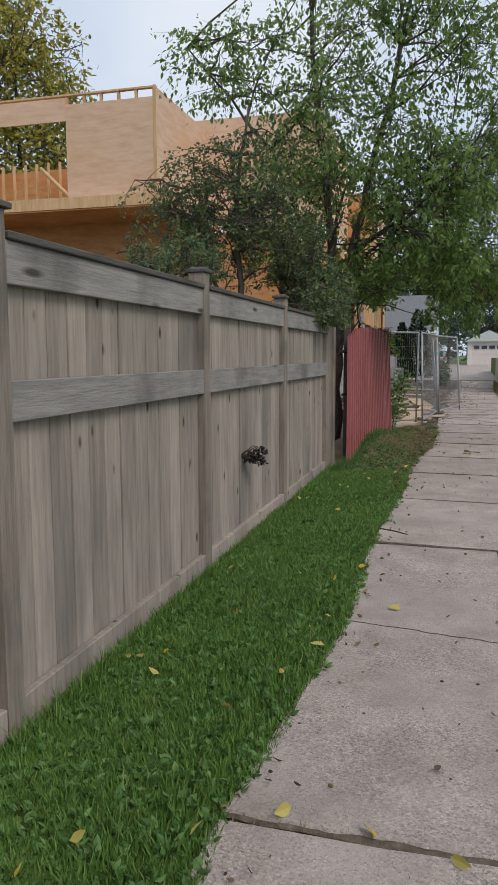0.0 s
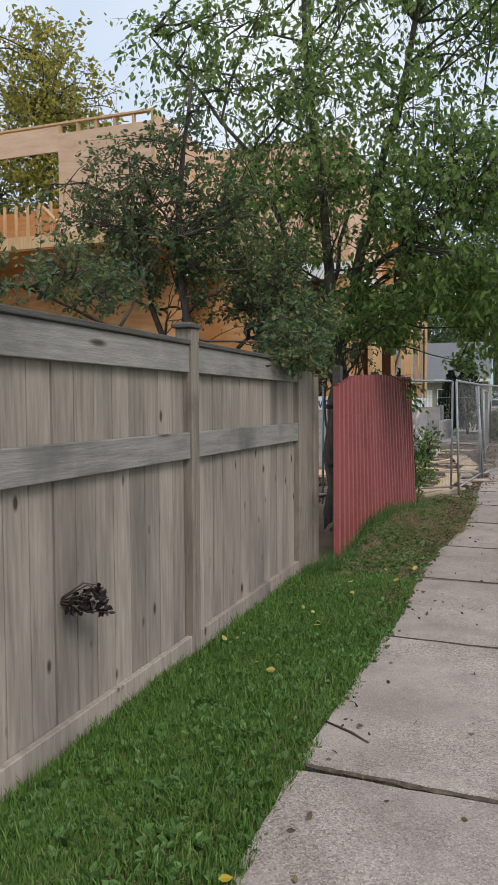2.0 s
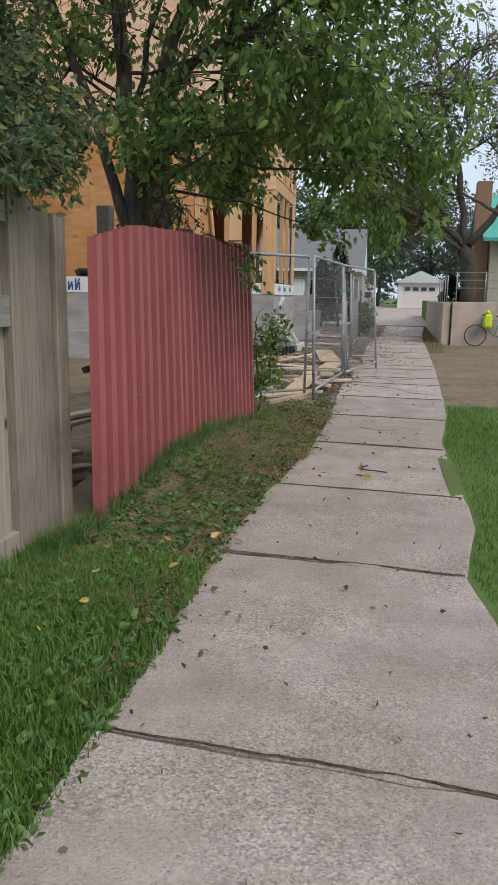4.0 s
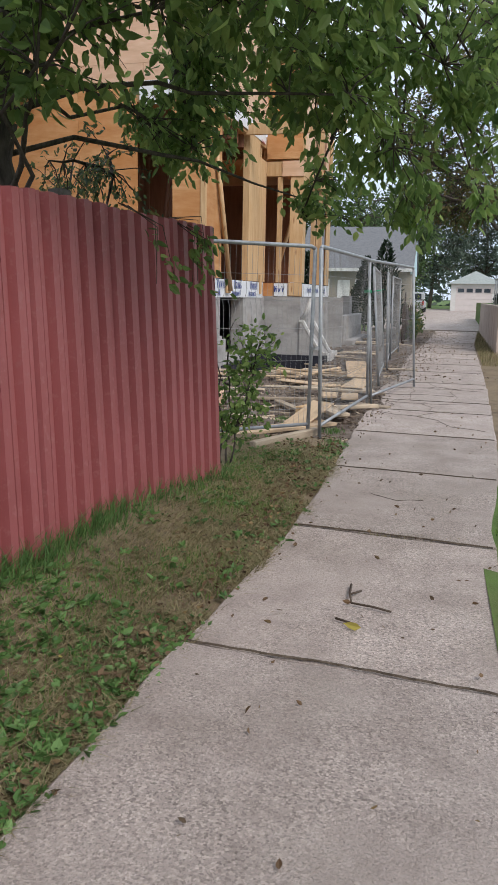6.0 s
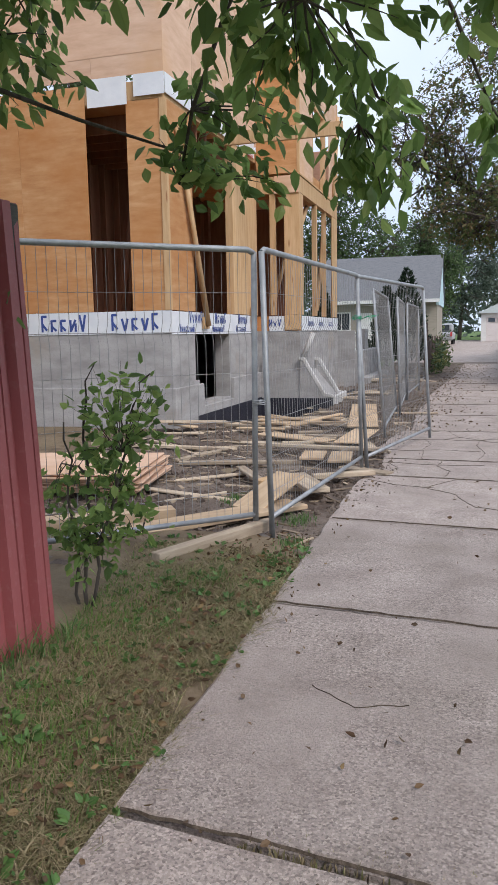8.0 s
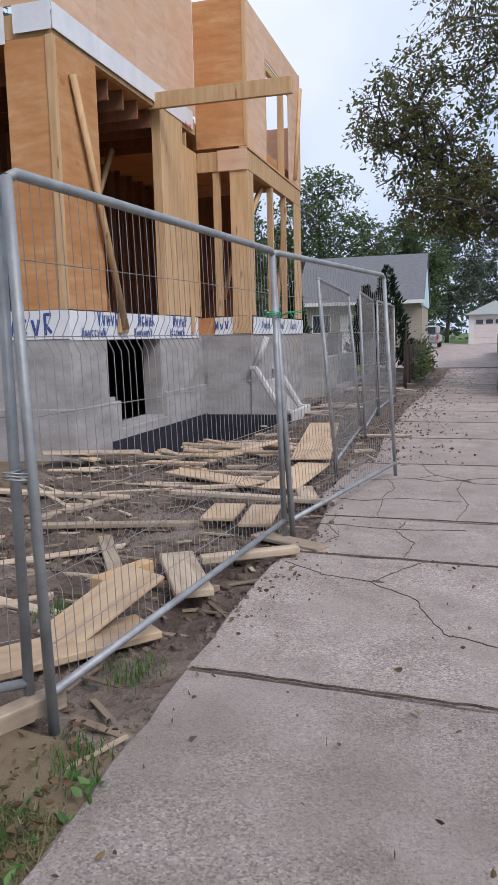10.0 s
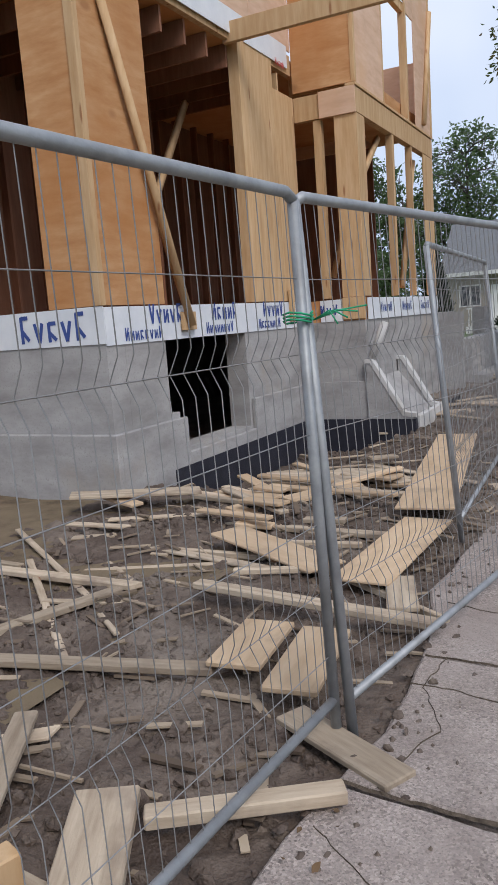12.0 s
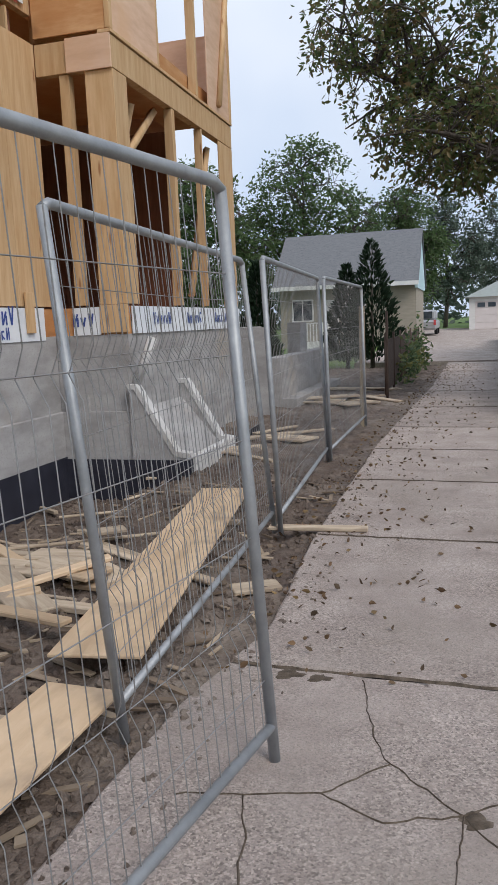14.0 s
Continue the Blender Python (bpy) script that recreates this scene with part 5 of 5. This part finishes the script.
part("pannier", boxes((3.2, 3.48, 31.98, 32.3, 0.55, 1.0), (3.26, 3.42, 32.0, 32.2, 0.98, 1.12), bev=0.06), "hi_vis", bike, "yellow-green bag")

# ---- low fence and posts past the site ----
lf = thing("screen_fence", (-0.9, 40, 0), "dark brown screened low fence overgrown with vines", "fence")
for k in range(7):
    y = 36.5 + k * 1.7
    part("post", tube([(-0.95, y, -0.1), (-0.95, y, 1.25)], 0.03, 6), "rust_fence", lf)
for k in range(6):
    y = 36.5 + k * 1.7
    part("screen", boxes((-0.965, -0.95, y + 0.03, y + 1.67, 0.05, 1.12)), "rust_fence", lf)
lp, ld, ls = [], [], []
rv = random.Random(3)
for k in range(900):
    y = rv.uniform(38.5, 46.8)
    lp.append((-0.8 + rv.gauss(0, 0.14), y, abs(rv.gauss(0.35, 0.4)))); ld.append((rv.uniform(-1, 1), rv.uniform(-1, 1), rv.uniform(-0.3, 1))); ls.append(rv.uniform(0.08, 0.2))
part("vine", leaves_mesh("vine", lp, ld, ls, "leaf_dark", 0.5), "leaf_dark", lf)
sp = thing("fence_post", (-0.82, 31.9, 0), "weathered timber post at the end of the site fence", "post")
part("shaft", boxes((-0.86, -0.78, 31.95, 32.03, -0.1, 1.75), bev=0.006), "timber_post", sp)
sp2 = thing("fence_post", (-0.9, 37, 0), "thin rusty steel post beside the path", "post")
part("shaft", tube([(-0.87, 36.0, -0.1), (-0.87, 36.0, 1.7)], 0.03, 6), "rust_fence", sp2)
for k, (x0, z0) in enumerate(((-40, 8.6), (-40, 9.0))):
    cable = solid("overhead_cable", tube(bend((x0, 85, z0), (40, 83, z0 - 0.6), -0.5, 14), 0.02, 4), "dark", "thin dark overhead power cable", "cable", "overhead cables")
for x, y in ((-41, 85.1), (41, 82.9)):
    pl = thing("utility_pole", (x, y, 0), "timber utility pole carrying cables", "pole")
    part("shaft", tube([(x, y, -0.5), (x, y, 9.6)], [0.16, 0.11], 8), "timber_post", pl)

# ---- grass, weeds and litter ----
def verge_spot(y0, y1, a, b):
    def f(r):
        y = r.uniform(y0, y1)
        x0 = -1.6 if y < 10.7 else lerp_table([(10.7, -1.42), (15.4, -1.18), (17.5, -1.6)], y)
        e = left_x(y) + 0.05 * wobble((0, y, 0), 2.3) + 0.04
        x = x0 + (e - x0) * (a + (b - a) * r.uniform(0, 1))
        return (x, y, 0.0 + 0.03 * wobble((x, y, 0), 1.7) + mound(x, y) - (0.03 if x > -0.7 else 0))
    return f


def patchy(f, s, lim, sgn=1):
    def g(r):
        for _ in range(30):
            p = f(r)
            if sgn * (wobble((p[0], p[1], 0), s) + 0.25 * r.uniform(-1, 1)) > lim:
                return p
        return p
    return g


def stuff(name, me, label, category):
    return tagged(new(name, me), label, category, kind="stuff")


stuff("grass", blades_mesh("grass", 125000, verge_spot(1.2, 10.4, 0, 1), 0.035, 0.10, 0.004, "blade", 1), "lush green uncut grass of the verge", "grass")
stuff("grass", blades_mesh("grass", 16000, patchy(verge_spot(9.5, 16.5, 0, 0.9), 1.2, 0.08), 0.03, 0.08, 0.0032, "blade", 2), "patchy green grass below the red fence", "grass")
stuff("dry_grass", blades_mesh("dry_grass", 130000, patchy(verge_spot(9.6, 17.0, 0, 1), 1.6, -0.32), 0.015, 0.07, 0.003, "blade_dry", 3, 2.8), "matted straw-brown dry grass of the verge", "grass")
stuff("dry_grass", blades_mesh("dry_grass", 20000, patchy(verge_spot(4.5, 10, 0.3, 1), 1.1, 0.1), 0.02, 0.06, 0.0028, "blade_dry", 4, 1.5), "dry clippings among green grass", "grass")
stuff("grass", blades_mesh("grass", 26000, lambda r: (lambda y: (right_x(y) + 0.02 + abs(r.normal(0, 1.2)), y, -0.02))(r.uniform(8, 17.3)), 0.03, 0.08, 0.0036, "blade", 5), "bright mown grass beside the path", "grass")
stuff("grass", blades_mesh("grass", 3500, lambda r: (lambda y: (right_x(y) + 0.05 + abs(r.normal(0, 0.25)), y, -0.03))(r.uniform(28, 46)), 0.05, 0.2, 0.006, "blade_dry", 6), "rough grass along the path edge", "grass")
stuff("grass", blades_mesh("grass", 900, lambda r: (lambda c: (c[0] + r.normal(0, 0.06), c[1] + r.normal(0, 0.09), -0.03))(((-0.52, 17.3), (-0.85, 16.6), (-0.62, 18.0), (-1.35, 18.6), (-0.5, 16.9))[r.randint(5)]), 0.03, 0.09, 0.0032, "weed", 7), "small green tufts at the mud's edge", "grass")
stuff("grass", blades_mesh("grass", 3800, lambda r: (lambda y: (lambda x: (x, y, mound(x, y) - 0.01))(lerp_table([(10.4, -1.46), (15.4, -1.16), (16, -1.2)], y) + abs(r.normal(0, 0.07))))(10.3 + 5.1 * (r.uniform(0, 1) if r.uniform(0, 1) < 0.3 else (0.04, 0.16, 0.3, 0.42, 0.56)[r.randint(5)] + r.normal(0, 0.035))), 0.10, 0.26, 0.0034, "weed", 12, 0.9), "long uncut grass along the foot of the red fence", "grass")
stuff("grass", blades_mesh("grass", 4200, lambda r: (-1.57 + abs(r.normal(0, 0.05)), r.uniform(1.2, 10.5), 0.0), 0.06, 0.17, 0.0034, "blade", 13, 0.6), "longer grass along the foot of the wooden fence", "grass")
# tufts in the path's open joints
stuff("grass", blades_mesh("grass", 2600, lambda r: (lambda k: (r.uniform(*((-0.62, -0.15), (-0.2, 1.0), (-0.5, 0.4), (0.1, 0.8))[k]), (2.76, 2.62, 6.64, 14.2)[k] + r.normal(0, 0.03 if k else 0.09), -0.03))(r.randint(4)), 0.02, 0.05, 0.003, "blade_dry", 8), "short grass growing in the path joints", "grass")
rw2 = random.Random(17)
lp, ld, ls = [], [], []
for k in range(4600):
    f = verge_spot(1.0, 12.5, 0.02, 1) if k < 4300 else verge_spot(12.5, 17.2, 0, 1)
    p = f(np.random.RandomState(k))
    sz = rw2.uniform(0.014, 0.046) * (1.2 if rw2.random() < 0.12 else 1)
    for j in range(rw2.randint(4, 7)):
        a = rw2.uniform(0, 6.28)
        lp.append((p[0] + 0.01 * math.cos(a), p[1] + 0.01 * math.sin(a), p[2] + 0.03)); ld.append((math.cos(a), math.sin(a), rw2.uniform(0.1, 0.8))); ls.append(sz * rw2.uniform(0.7, 1.3))
stuff("weeds", leaves_mesh("weeds", lp, ld, ls, "weed", 0.66), "broad-leaved green weeds in the grass", "weed")
lp, ld, ls = [], [], []
for k in range(48):
    y = rw2.uniform(1, 12)
    lp.append((rw2.uniform(-1.5, left_x(y)), y, 0.06)); ld.append((rw2.uniform(-1, 1), rw2.uniform(-1, 1), 0.15)); ls.append(rw2.uniform(0.04, 0.075))
for x, y in ((-0.41, 2.82), (-0.11, 2.72), (0.12, 2.69), (-0.55, 4.3), (0.3, 12.67), (0.5, 5.5), (-0.2, 5.0)):
    lp.append((x, y, 0.012)); ld.append((rw2.uniform(-1, 1), rw2.uniform(-1, 1), 0.1)); ls.append(0.085)
stuff("yellow_leaves", leaves_mesh("yellow_leaves", lp, ld, ls, "litter_yellow", 0.55), "fallen yellow leaves on the grass", "leaves")
lp, ld, ls = [], [], []
for k in range(4300):
    if k < 420:
        y = rw2.uniform(1, 20); x = rw2.uniform(left_x(y), right_x(y)) if rw2.random() < 0.6 else left_x(y) + abs(rw2.gauss(0, 0.15))
    elif k < 1900:
        y = rw2.uniform(23.5, 46); x = left_x(y) + abs(rw2.gauss(0.1, 0.75)) - 0.25
    else:
        y = rw2.uniform(9, 17.5); x = rw2.uniform(-1.2, left_x(y))
    lp.append((x, y, 0.012 + mound(x, y))); ld.append((rw2.uniform(-1, 1), rw2.uniform(-1, 1), rw2.uniform(-0.05, 0.35))); ls.append(rw2.uniform(0.016, 0.046) * (1.25 if y > 22 else 1))
stuff("dead_leaves", leaves_mesh("dead_leaves", lp, ld, ls, "litter", 0.6), "dry brown leaf litter on the path", "leaves")
for pts in ([(0.19, 13.2, 0.012), (0.2, 13.05, 0.015), (0.22, 12.95, 0.012), (0.33, 12.93, 0.012), (0.42, 12.9, 0.01)], [(0.2, 13.05, 0.015), (0.25, 13.12, 0.012)], [(0.17, 12.75, 0.01), (0.28, 12.7, 0.01)], [(-0.55, 7.15, 0.012), (-0.4, 7.06, 0.015), (-0.3, 6.98, 0.01)]):
    solid("twig", tube(pts, 0.006, 5), "twig", "dry brown twig lying on the path", "twig", "fallen twigs")
# clods of mud
bm = bmesh.new()
rm = random.Random(2)
for k in range(1000):
    y = rm.uniform(17.2, 29)
    x = rm.uniform(-3.6, left_x(y) + (0.12 if 20 < y < 24 else 0.02))
    s = rm.uniform(0.008, 0.045) * (0.6 if x > left_x(y) else 1)
    q = bmesh.ops.create_icosphere(bm, subdivisions=1, radius=s, matrix=pose(x, y, (mud_z(x, y) if x < left_x(y) else 0) + s * 0.2, rm.uniform(0, 90), rm.uniform(0, 90)) @ Matrix.Diagonal((1, rm.uniform(0.6, 1.2), rm.uniform(0.3, 0.6), 1)))
ob = solid("mud_clods", bm, "mud", "lumps of brown mud on the ground", "mud", kind="stuff")

# ---- the path, slab by slab ----
pavement = thing("pavement", (0.4, 20, 0), "worn cracked concrete slab path", "path", kind="structure")
rp = random.Random(9)
JOINTS = [-6, -3.6, -1.0, 0.7, 2.72, 6.65, 8.70, 10.62, 12.32, 14.2, 16.1, 18.05, 19.94, 21.02, 23.62, 25.8, 27.8, 29.6, 31.5, 34, 37, 40, 43, 47.2]


def slab(poly, z, tilt):
    fine = []
    for i, p in enumerate(poly):
        q = poly[(i + 1) % len(poly)]
        n = max(1, int((q - p).length / 0.16))
        for k in range(n):
            m = p.lerp(q, k / n)
            fine.append(m + Vector((0.024 * wobble((m.x, m.y, 1), 5) + 0.014 * wobble((m.x, m.y, 4), 17), 0.018 * wobble((m.x, m.y, 2), 5) + 0.010 * wobble((m.x, m.y, 6), 17))))
    c = sum(fine, Vector((0, 0))) / len(fine)
    bm = bmesh.new()
    hz = lambda p: z + (p.x - c.x) * tilt[0] + (p.y - c.y) * tilt[1]
    low = [bm.verts.new((p.x, p.y, -0.14)) for p in fine]
    mid = [bm.verts.new((p.x, p.y, hz(p) - 0.012)) for p in fine]
    inn = [p - (p - c).normalized() * (0.014 + 0.008 * abs(wobble((p.x, p.y, 8), 9))) for p in fine]
    top = [bm.verts.new((p.x, p.y, hz(p))) for p in inn]
    n = len(fine)
    for r0, r1 in ((low, mid), (mid, top)):
        for k in range(n):
            bm.faces.new((r0[k], r0[(k + 1) % n], r1[(k + 1) % n], r1[k]))
    bm.faces.new(top)
    part("slab", bm, "concrete", pavement)


for a, b in zip(JOINTS, JOINTS[1:]):
    sk = 0.09 if 5 < a < 20 else 0.03
    ys = [a + (b - a) * k / 6 for k in range(7)]
    gap = 0.024 if a not in (2.72, 6.65) else 0.03
    poly = [Vector((left_x(y), max(y, a + gap) + sk * 0.3)) for y in ys] + [Vector((right_x(y), y - (sk if y in (a, b) else 0))) for y in ys[::-1]]
    poly = [p if i not in (6, 7) else p - Vector((0, 0.012)) for i, p in enumerate(poly)]
    flat = 17 < a < 26
    slab(poly, -0.002 + (0.0 if flat else rp.uniform(-0.006, 0.003)) + (0.012 if a == 6.65 else 0), (0, 0) if flat else (rp.uniform(-0.004, 0.004), rp.uniform(-0.002, 0.002)))


def crack(pts, width, name="crack", jag=0.03, z=0.0, step=0.035):
    """Soil-filled crack or joint: a jagged low ridge of dirt of uneven width."""
    bm = bmesh.new()
    rows_ = []
    for (ax, ay), (bx, by) in zip(pts, pts[1:]):
        n = max(2, int(math.hypot(bx - ax, by - ay) / step))
        dx, dy = (by - ay), (ax - bx)
        L = math.hypot(dx, dy)
        dx, dy = dx / L, dy / L
        for k in range(n + 1):
            t = k / n
            x, y = ax + (bx - ax) * t, ay + (by - ay) * t
            o = jag * (0.7 * wobble((x, y, 3), 4) + 0.6 * wobble((x, y, 8), 14))
            w = width * (0.55 + 1.1 * abs(wobble((x, y, 5), 6)) + 0.5 * abs(wobble((x, y, 1), 30)))
            x, y = x + dx * o, y + dy * o
            rows_.append([bm.verts.new((x - dx * w, y - dy * w, z - 0.006)), bm.verts.new((x, y, z + 0.003)), bm.verts.new((x + dx * w, y + dy * w, z - 0.006))])
    for r0, r1 in zip(rows_, rows_[1:]):
        for k in (0, 1):
            bm.faces.new((r0[k], r0[k + 1], r1[k + 1], r1[k]))
    part(name, bm, "joint_dirt", pavement, "dark soil-filled crack")


for y in JOINTS[3:-3]:
    sk = 0.09 if 5 < y < 20 else 0.03
    crack([(left_x(y) + 0.02, y + sk * 0.3 + 0.005), (0.4, y - sk * 0.25), (right_x(y) - 0.02, y - sk)], {2.72: 0.02, 6.65: 0.02, 14.2: 0.006, 12.32: 0.0045, 19.94: 0.01, 23.62: 0.015, 10.62: 0.005}.get(y, 0.003), "joint_fill", 0.02, 0.008 if y == 6.65 else 0.0)
crack([(-0.5, 4.75), (0.3, 4.6), (1.2, 4.55)], 0.005)
for pts, w in (([(0.31, 23.56), (0.36, 23.3), (0.47, 22.97), (0.55, 22.85), (0.74, 22.7), (0.88, 22.55), (1.2, 22.5)], 0.008), ([(-0.2, 22.6), (0.03, 22.66), (0.28, 22.72), (0.49, 22.94)], 0.007),
               ([(0.28, 22.72), (0.5, 22.62), (0.74, 22.7), (0.9, 22.84), (1.25, 22.9)], 0.008), ([(0.03, 22.66), (0.1, 22.45), (0.14, 22.2), (0.06, 21.8), (0.12, 21.05)], 0.009),
               ([(0.74, 22.7), (0.7, 22.2), (0.8, 21.6), (0.72, 21.02)], 0.007), ([(-0.36, 21.7), (-0.1, 21.62), (0.25, 21.77), (0.75, 21.7)], 0.008),
               ([(-0.21, 21.03), (-0.24, 20.72), (-0.1, 20.4), (-0.2, 19.98)], 0.006), ([(0.34, 20.95), (0.3, 20.6), (0.45, 20.3), (0.4, 19.95)], 0.008), ([(-0.3, 20.75), (0.3, 20.66), (0.8, 20.72)], 0.006),
               ([(0.27, 19.39), (0.3, 19.5), (0.41, 19.7), (0.6, 19.93)], 0.009), ([(0.27, 19.39), (0.5, 19.2), (0.7, 18.7), (1.1, 18.5)], 0.008), ([(0.27, 19.42), (-0.05, 19.5), (-0.33, 19.72)], 0.004), ([(0.1, 15.2), (0.3, 15.05), (0.5, 15.12)], 0.002)):
    crack(pts, w * 0.7)
# broken-out hollow where two cracks meet, filled with grit
for cx, cy, rad in ((0.78, 22.68, 0.085), (0.3, 19.43, 0.05), (-0.02, 23.55, 0.1), (0.12, 23.54, 0.08)):
    bm = bmesh.new()
    c = bm.verts.new((cx, cy, 0.003))
    rim = []
    for k in range(18):
        q = rad * (0.75 + 0.5 * wobble((math.cos(k * 0.349) * 1.7 + cx, math.sin(k * 0.349) * 1.7, cy), 1.0))
        rim.append(bm.verts.new((cx + 1.3 * q * math.cos(k * 0.349), cy + q * math.sin(k * 0.349), -0.005)))
    for k in range(18):
        bm.faces.new((c, rim[k], rim[(k + 1) % 18]))
    part("broken_patch", bm, "joint_dirt", pavement, "gritty hollow in broken concrete")
# mud trodden onto the path's edge
vs, fs = [], []
rt = random.Random(31)
for k in range(330):
    y = rt.uniform(18.6, 29.5)
    x = left_x(y) + abs(rt.gauss(0, 0.22)) - 0.04
    s_ = rt.uniform(0.004, 0.026) * max(0.25, 1 - (x - left_x(y)) * 1.6)
    n0, hgt = len(vs), rt.uniform(0.004, 0.014)
    vs.append((x, y, hgt))
    ph = rt.uniform(0, 6)
    for j in range(9):
        q = s_ * rt.uniform(0.6, 1.35)
        vs.append((x + q * math.cos(ph + j * 0.698), y + 1.3 * q * math.sin(ph + j * 0.698), -0.005))
    fs += [(n0, n0 + 1 + j, n0 + 1 + (j + 1) % 9) for j in range(9)]
stuff("mud_smears", raw("mud_smears", vs, fs, "mud"), "flat brown smears of trodden mud on concrete", "mud")
# crumbs of churned mud, heaped in patches
vs, fs = [], []
while len(vs) < 90000:
    y = rt.uniform(17.2, 28.5)
    x = rt.uniform(-3.7, left_x(y) + 0.03)
    if wobble((x, y, 12), 1.6) + 0.4 * wobble((x, y, 6), 5) < rt.uniform(-0.35, 0.3):
        continue
    q0 = rt.uniform(0.007, 0.03) * (1.4 if rt.random() < 0.1 else 1)
    z, n0, ph = mud_z(x, y) - 0.006, len(vs), rt.uniform(0, 6)
    vs.append((x + rt.uniform(-0.4, 0.4) * q0, y, z + q0 * rt.uniform(0.7, 1.3)))
    for ring_, hh in ((0.75, 0.6), (1.1, 0.0)):
        for j in range(6):
            q = q0 * ring_ * rt.uniform(0.65, 1.3)
            vs.append((x + q * math.cos(ph + j * 1.047), y + q * math.sin(ph + j * 1.047), z + hh * q0 * rt.uniform(0.5, 1.3)))
    for j in range(6):
        k = (j + 1) % 6
        fs += [(n0, n0 + 1 + j, n0 + 1 + k), (n0 + 1 + j, n0 + 7 + j, n0 + 7 + k, n0 + 1 + k)]
stuff("mud_crumbs", raw("mud_crumbs", vs, fs, "mud"), "crumbly lumps of churned brown mud", "mud")
# splinters and chips between the boards
bm = bmesh.new()
for k in range(480):
    y = rt.uniform(17.3, 28.0)
    x = rt.uniform(-3.7, left_x(y) - 0.02)
    L, w = rt.uniform(0.02, 0.16), rt.uniform(0.006, 0.02)
    vv = add_box(bm, -L, L, -w, w, 0, rt.uniform(0.006, 0.014))
    bmesh.ops.transform(bm, matrix=pose(x, y, mud_z(x, y) + 0.012, rt.uniform(-8, 8), rt.uniform(-8, 8), rt.gauss(10, 45)), verts=vv)
stuff("wood_splinters", to_mesh("wood_splinters", bm, "splinter"), "muddy wood splinters and chips on the mud", "splinters")
solid("joint_soil", boxes((-0.25, 0.85, -6, 47, -0.16, -0.045)), "mud", "dark soil below the path joints", "soil", kind="structure")
solid("asphalt_patch", boxes((0.42, 1.2, 6.36, 6.60, -0.05, 0.014), bev=0.012), "fence_cap", "dark asphalt repair patch beside the joint", "patch", kind="structure")
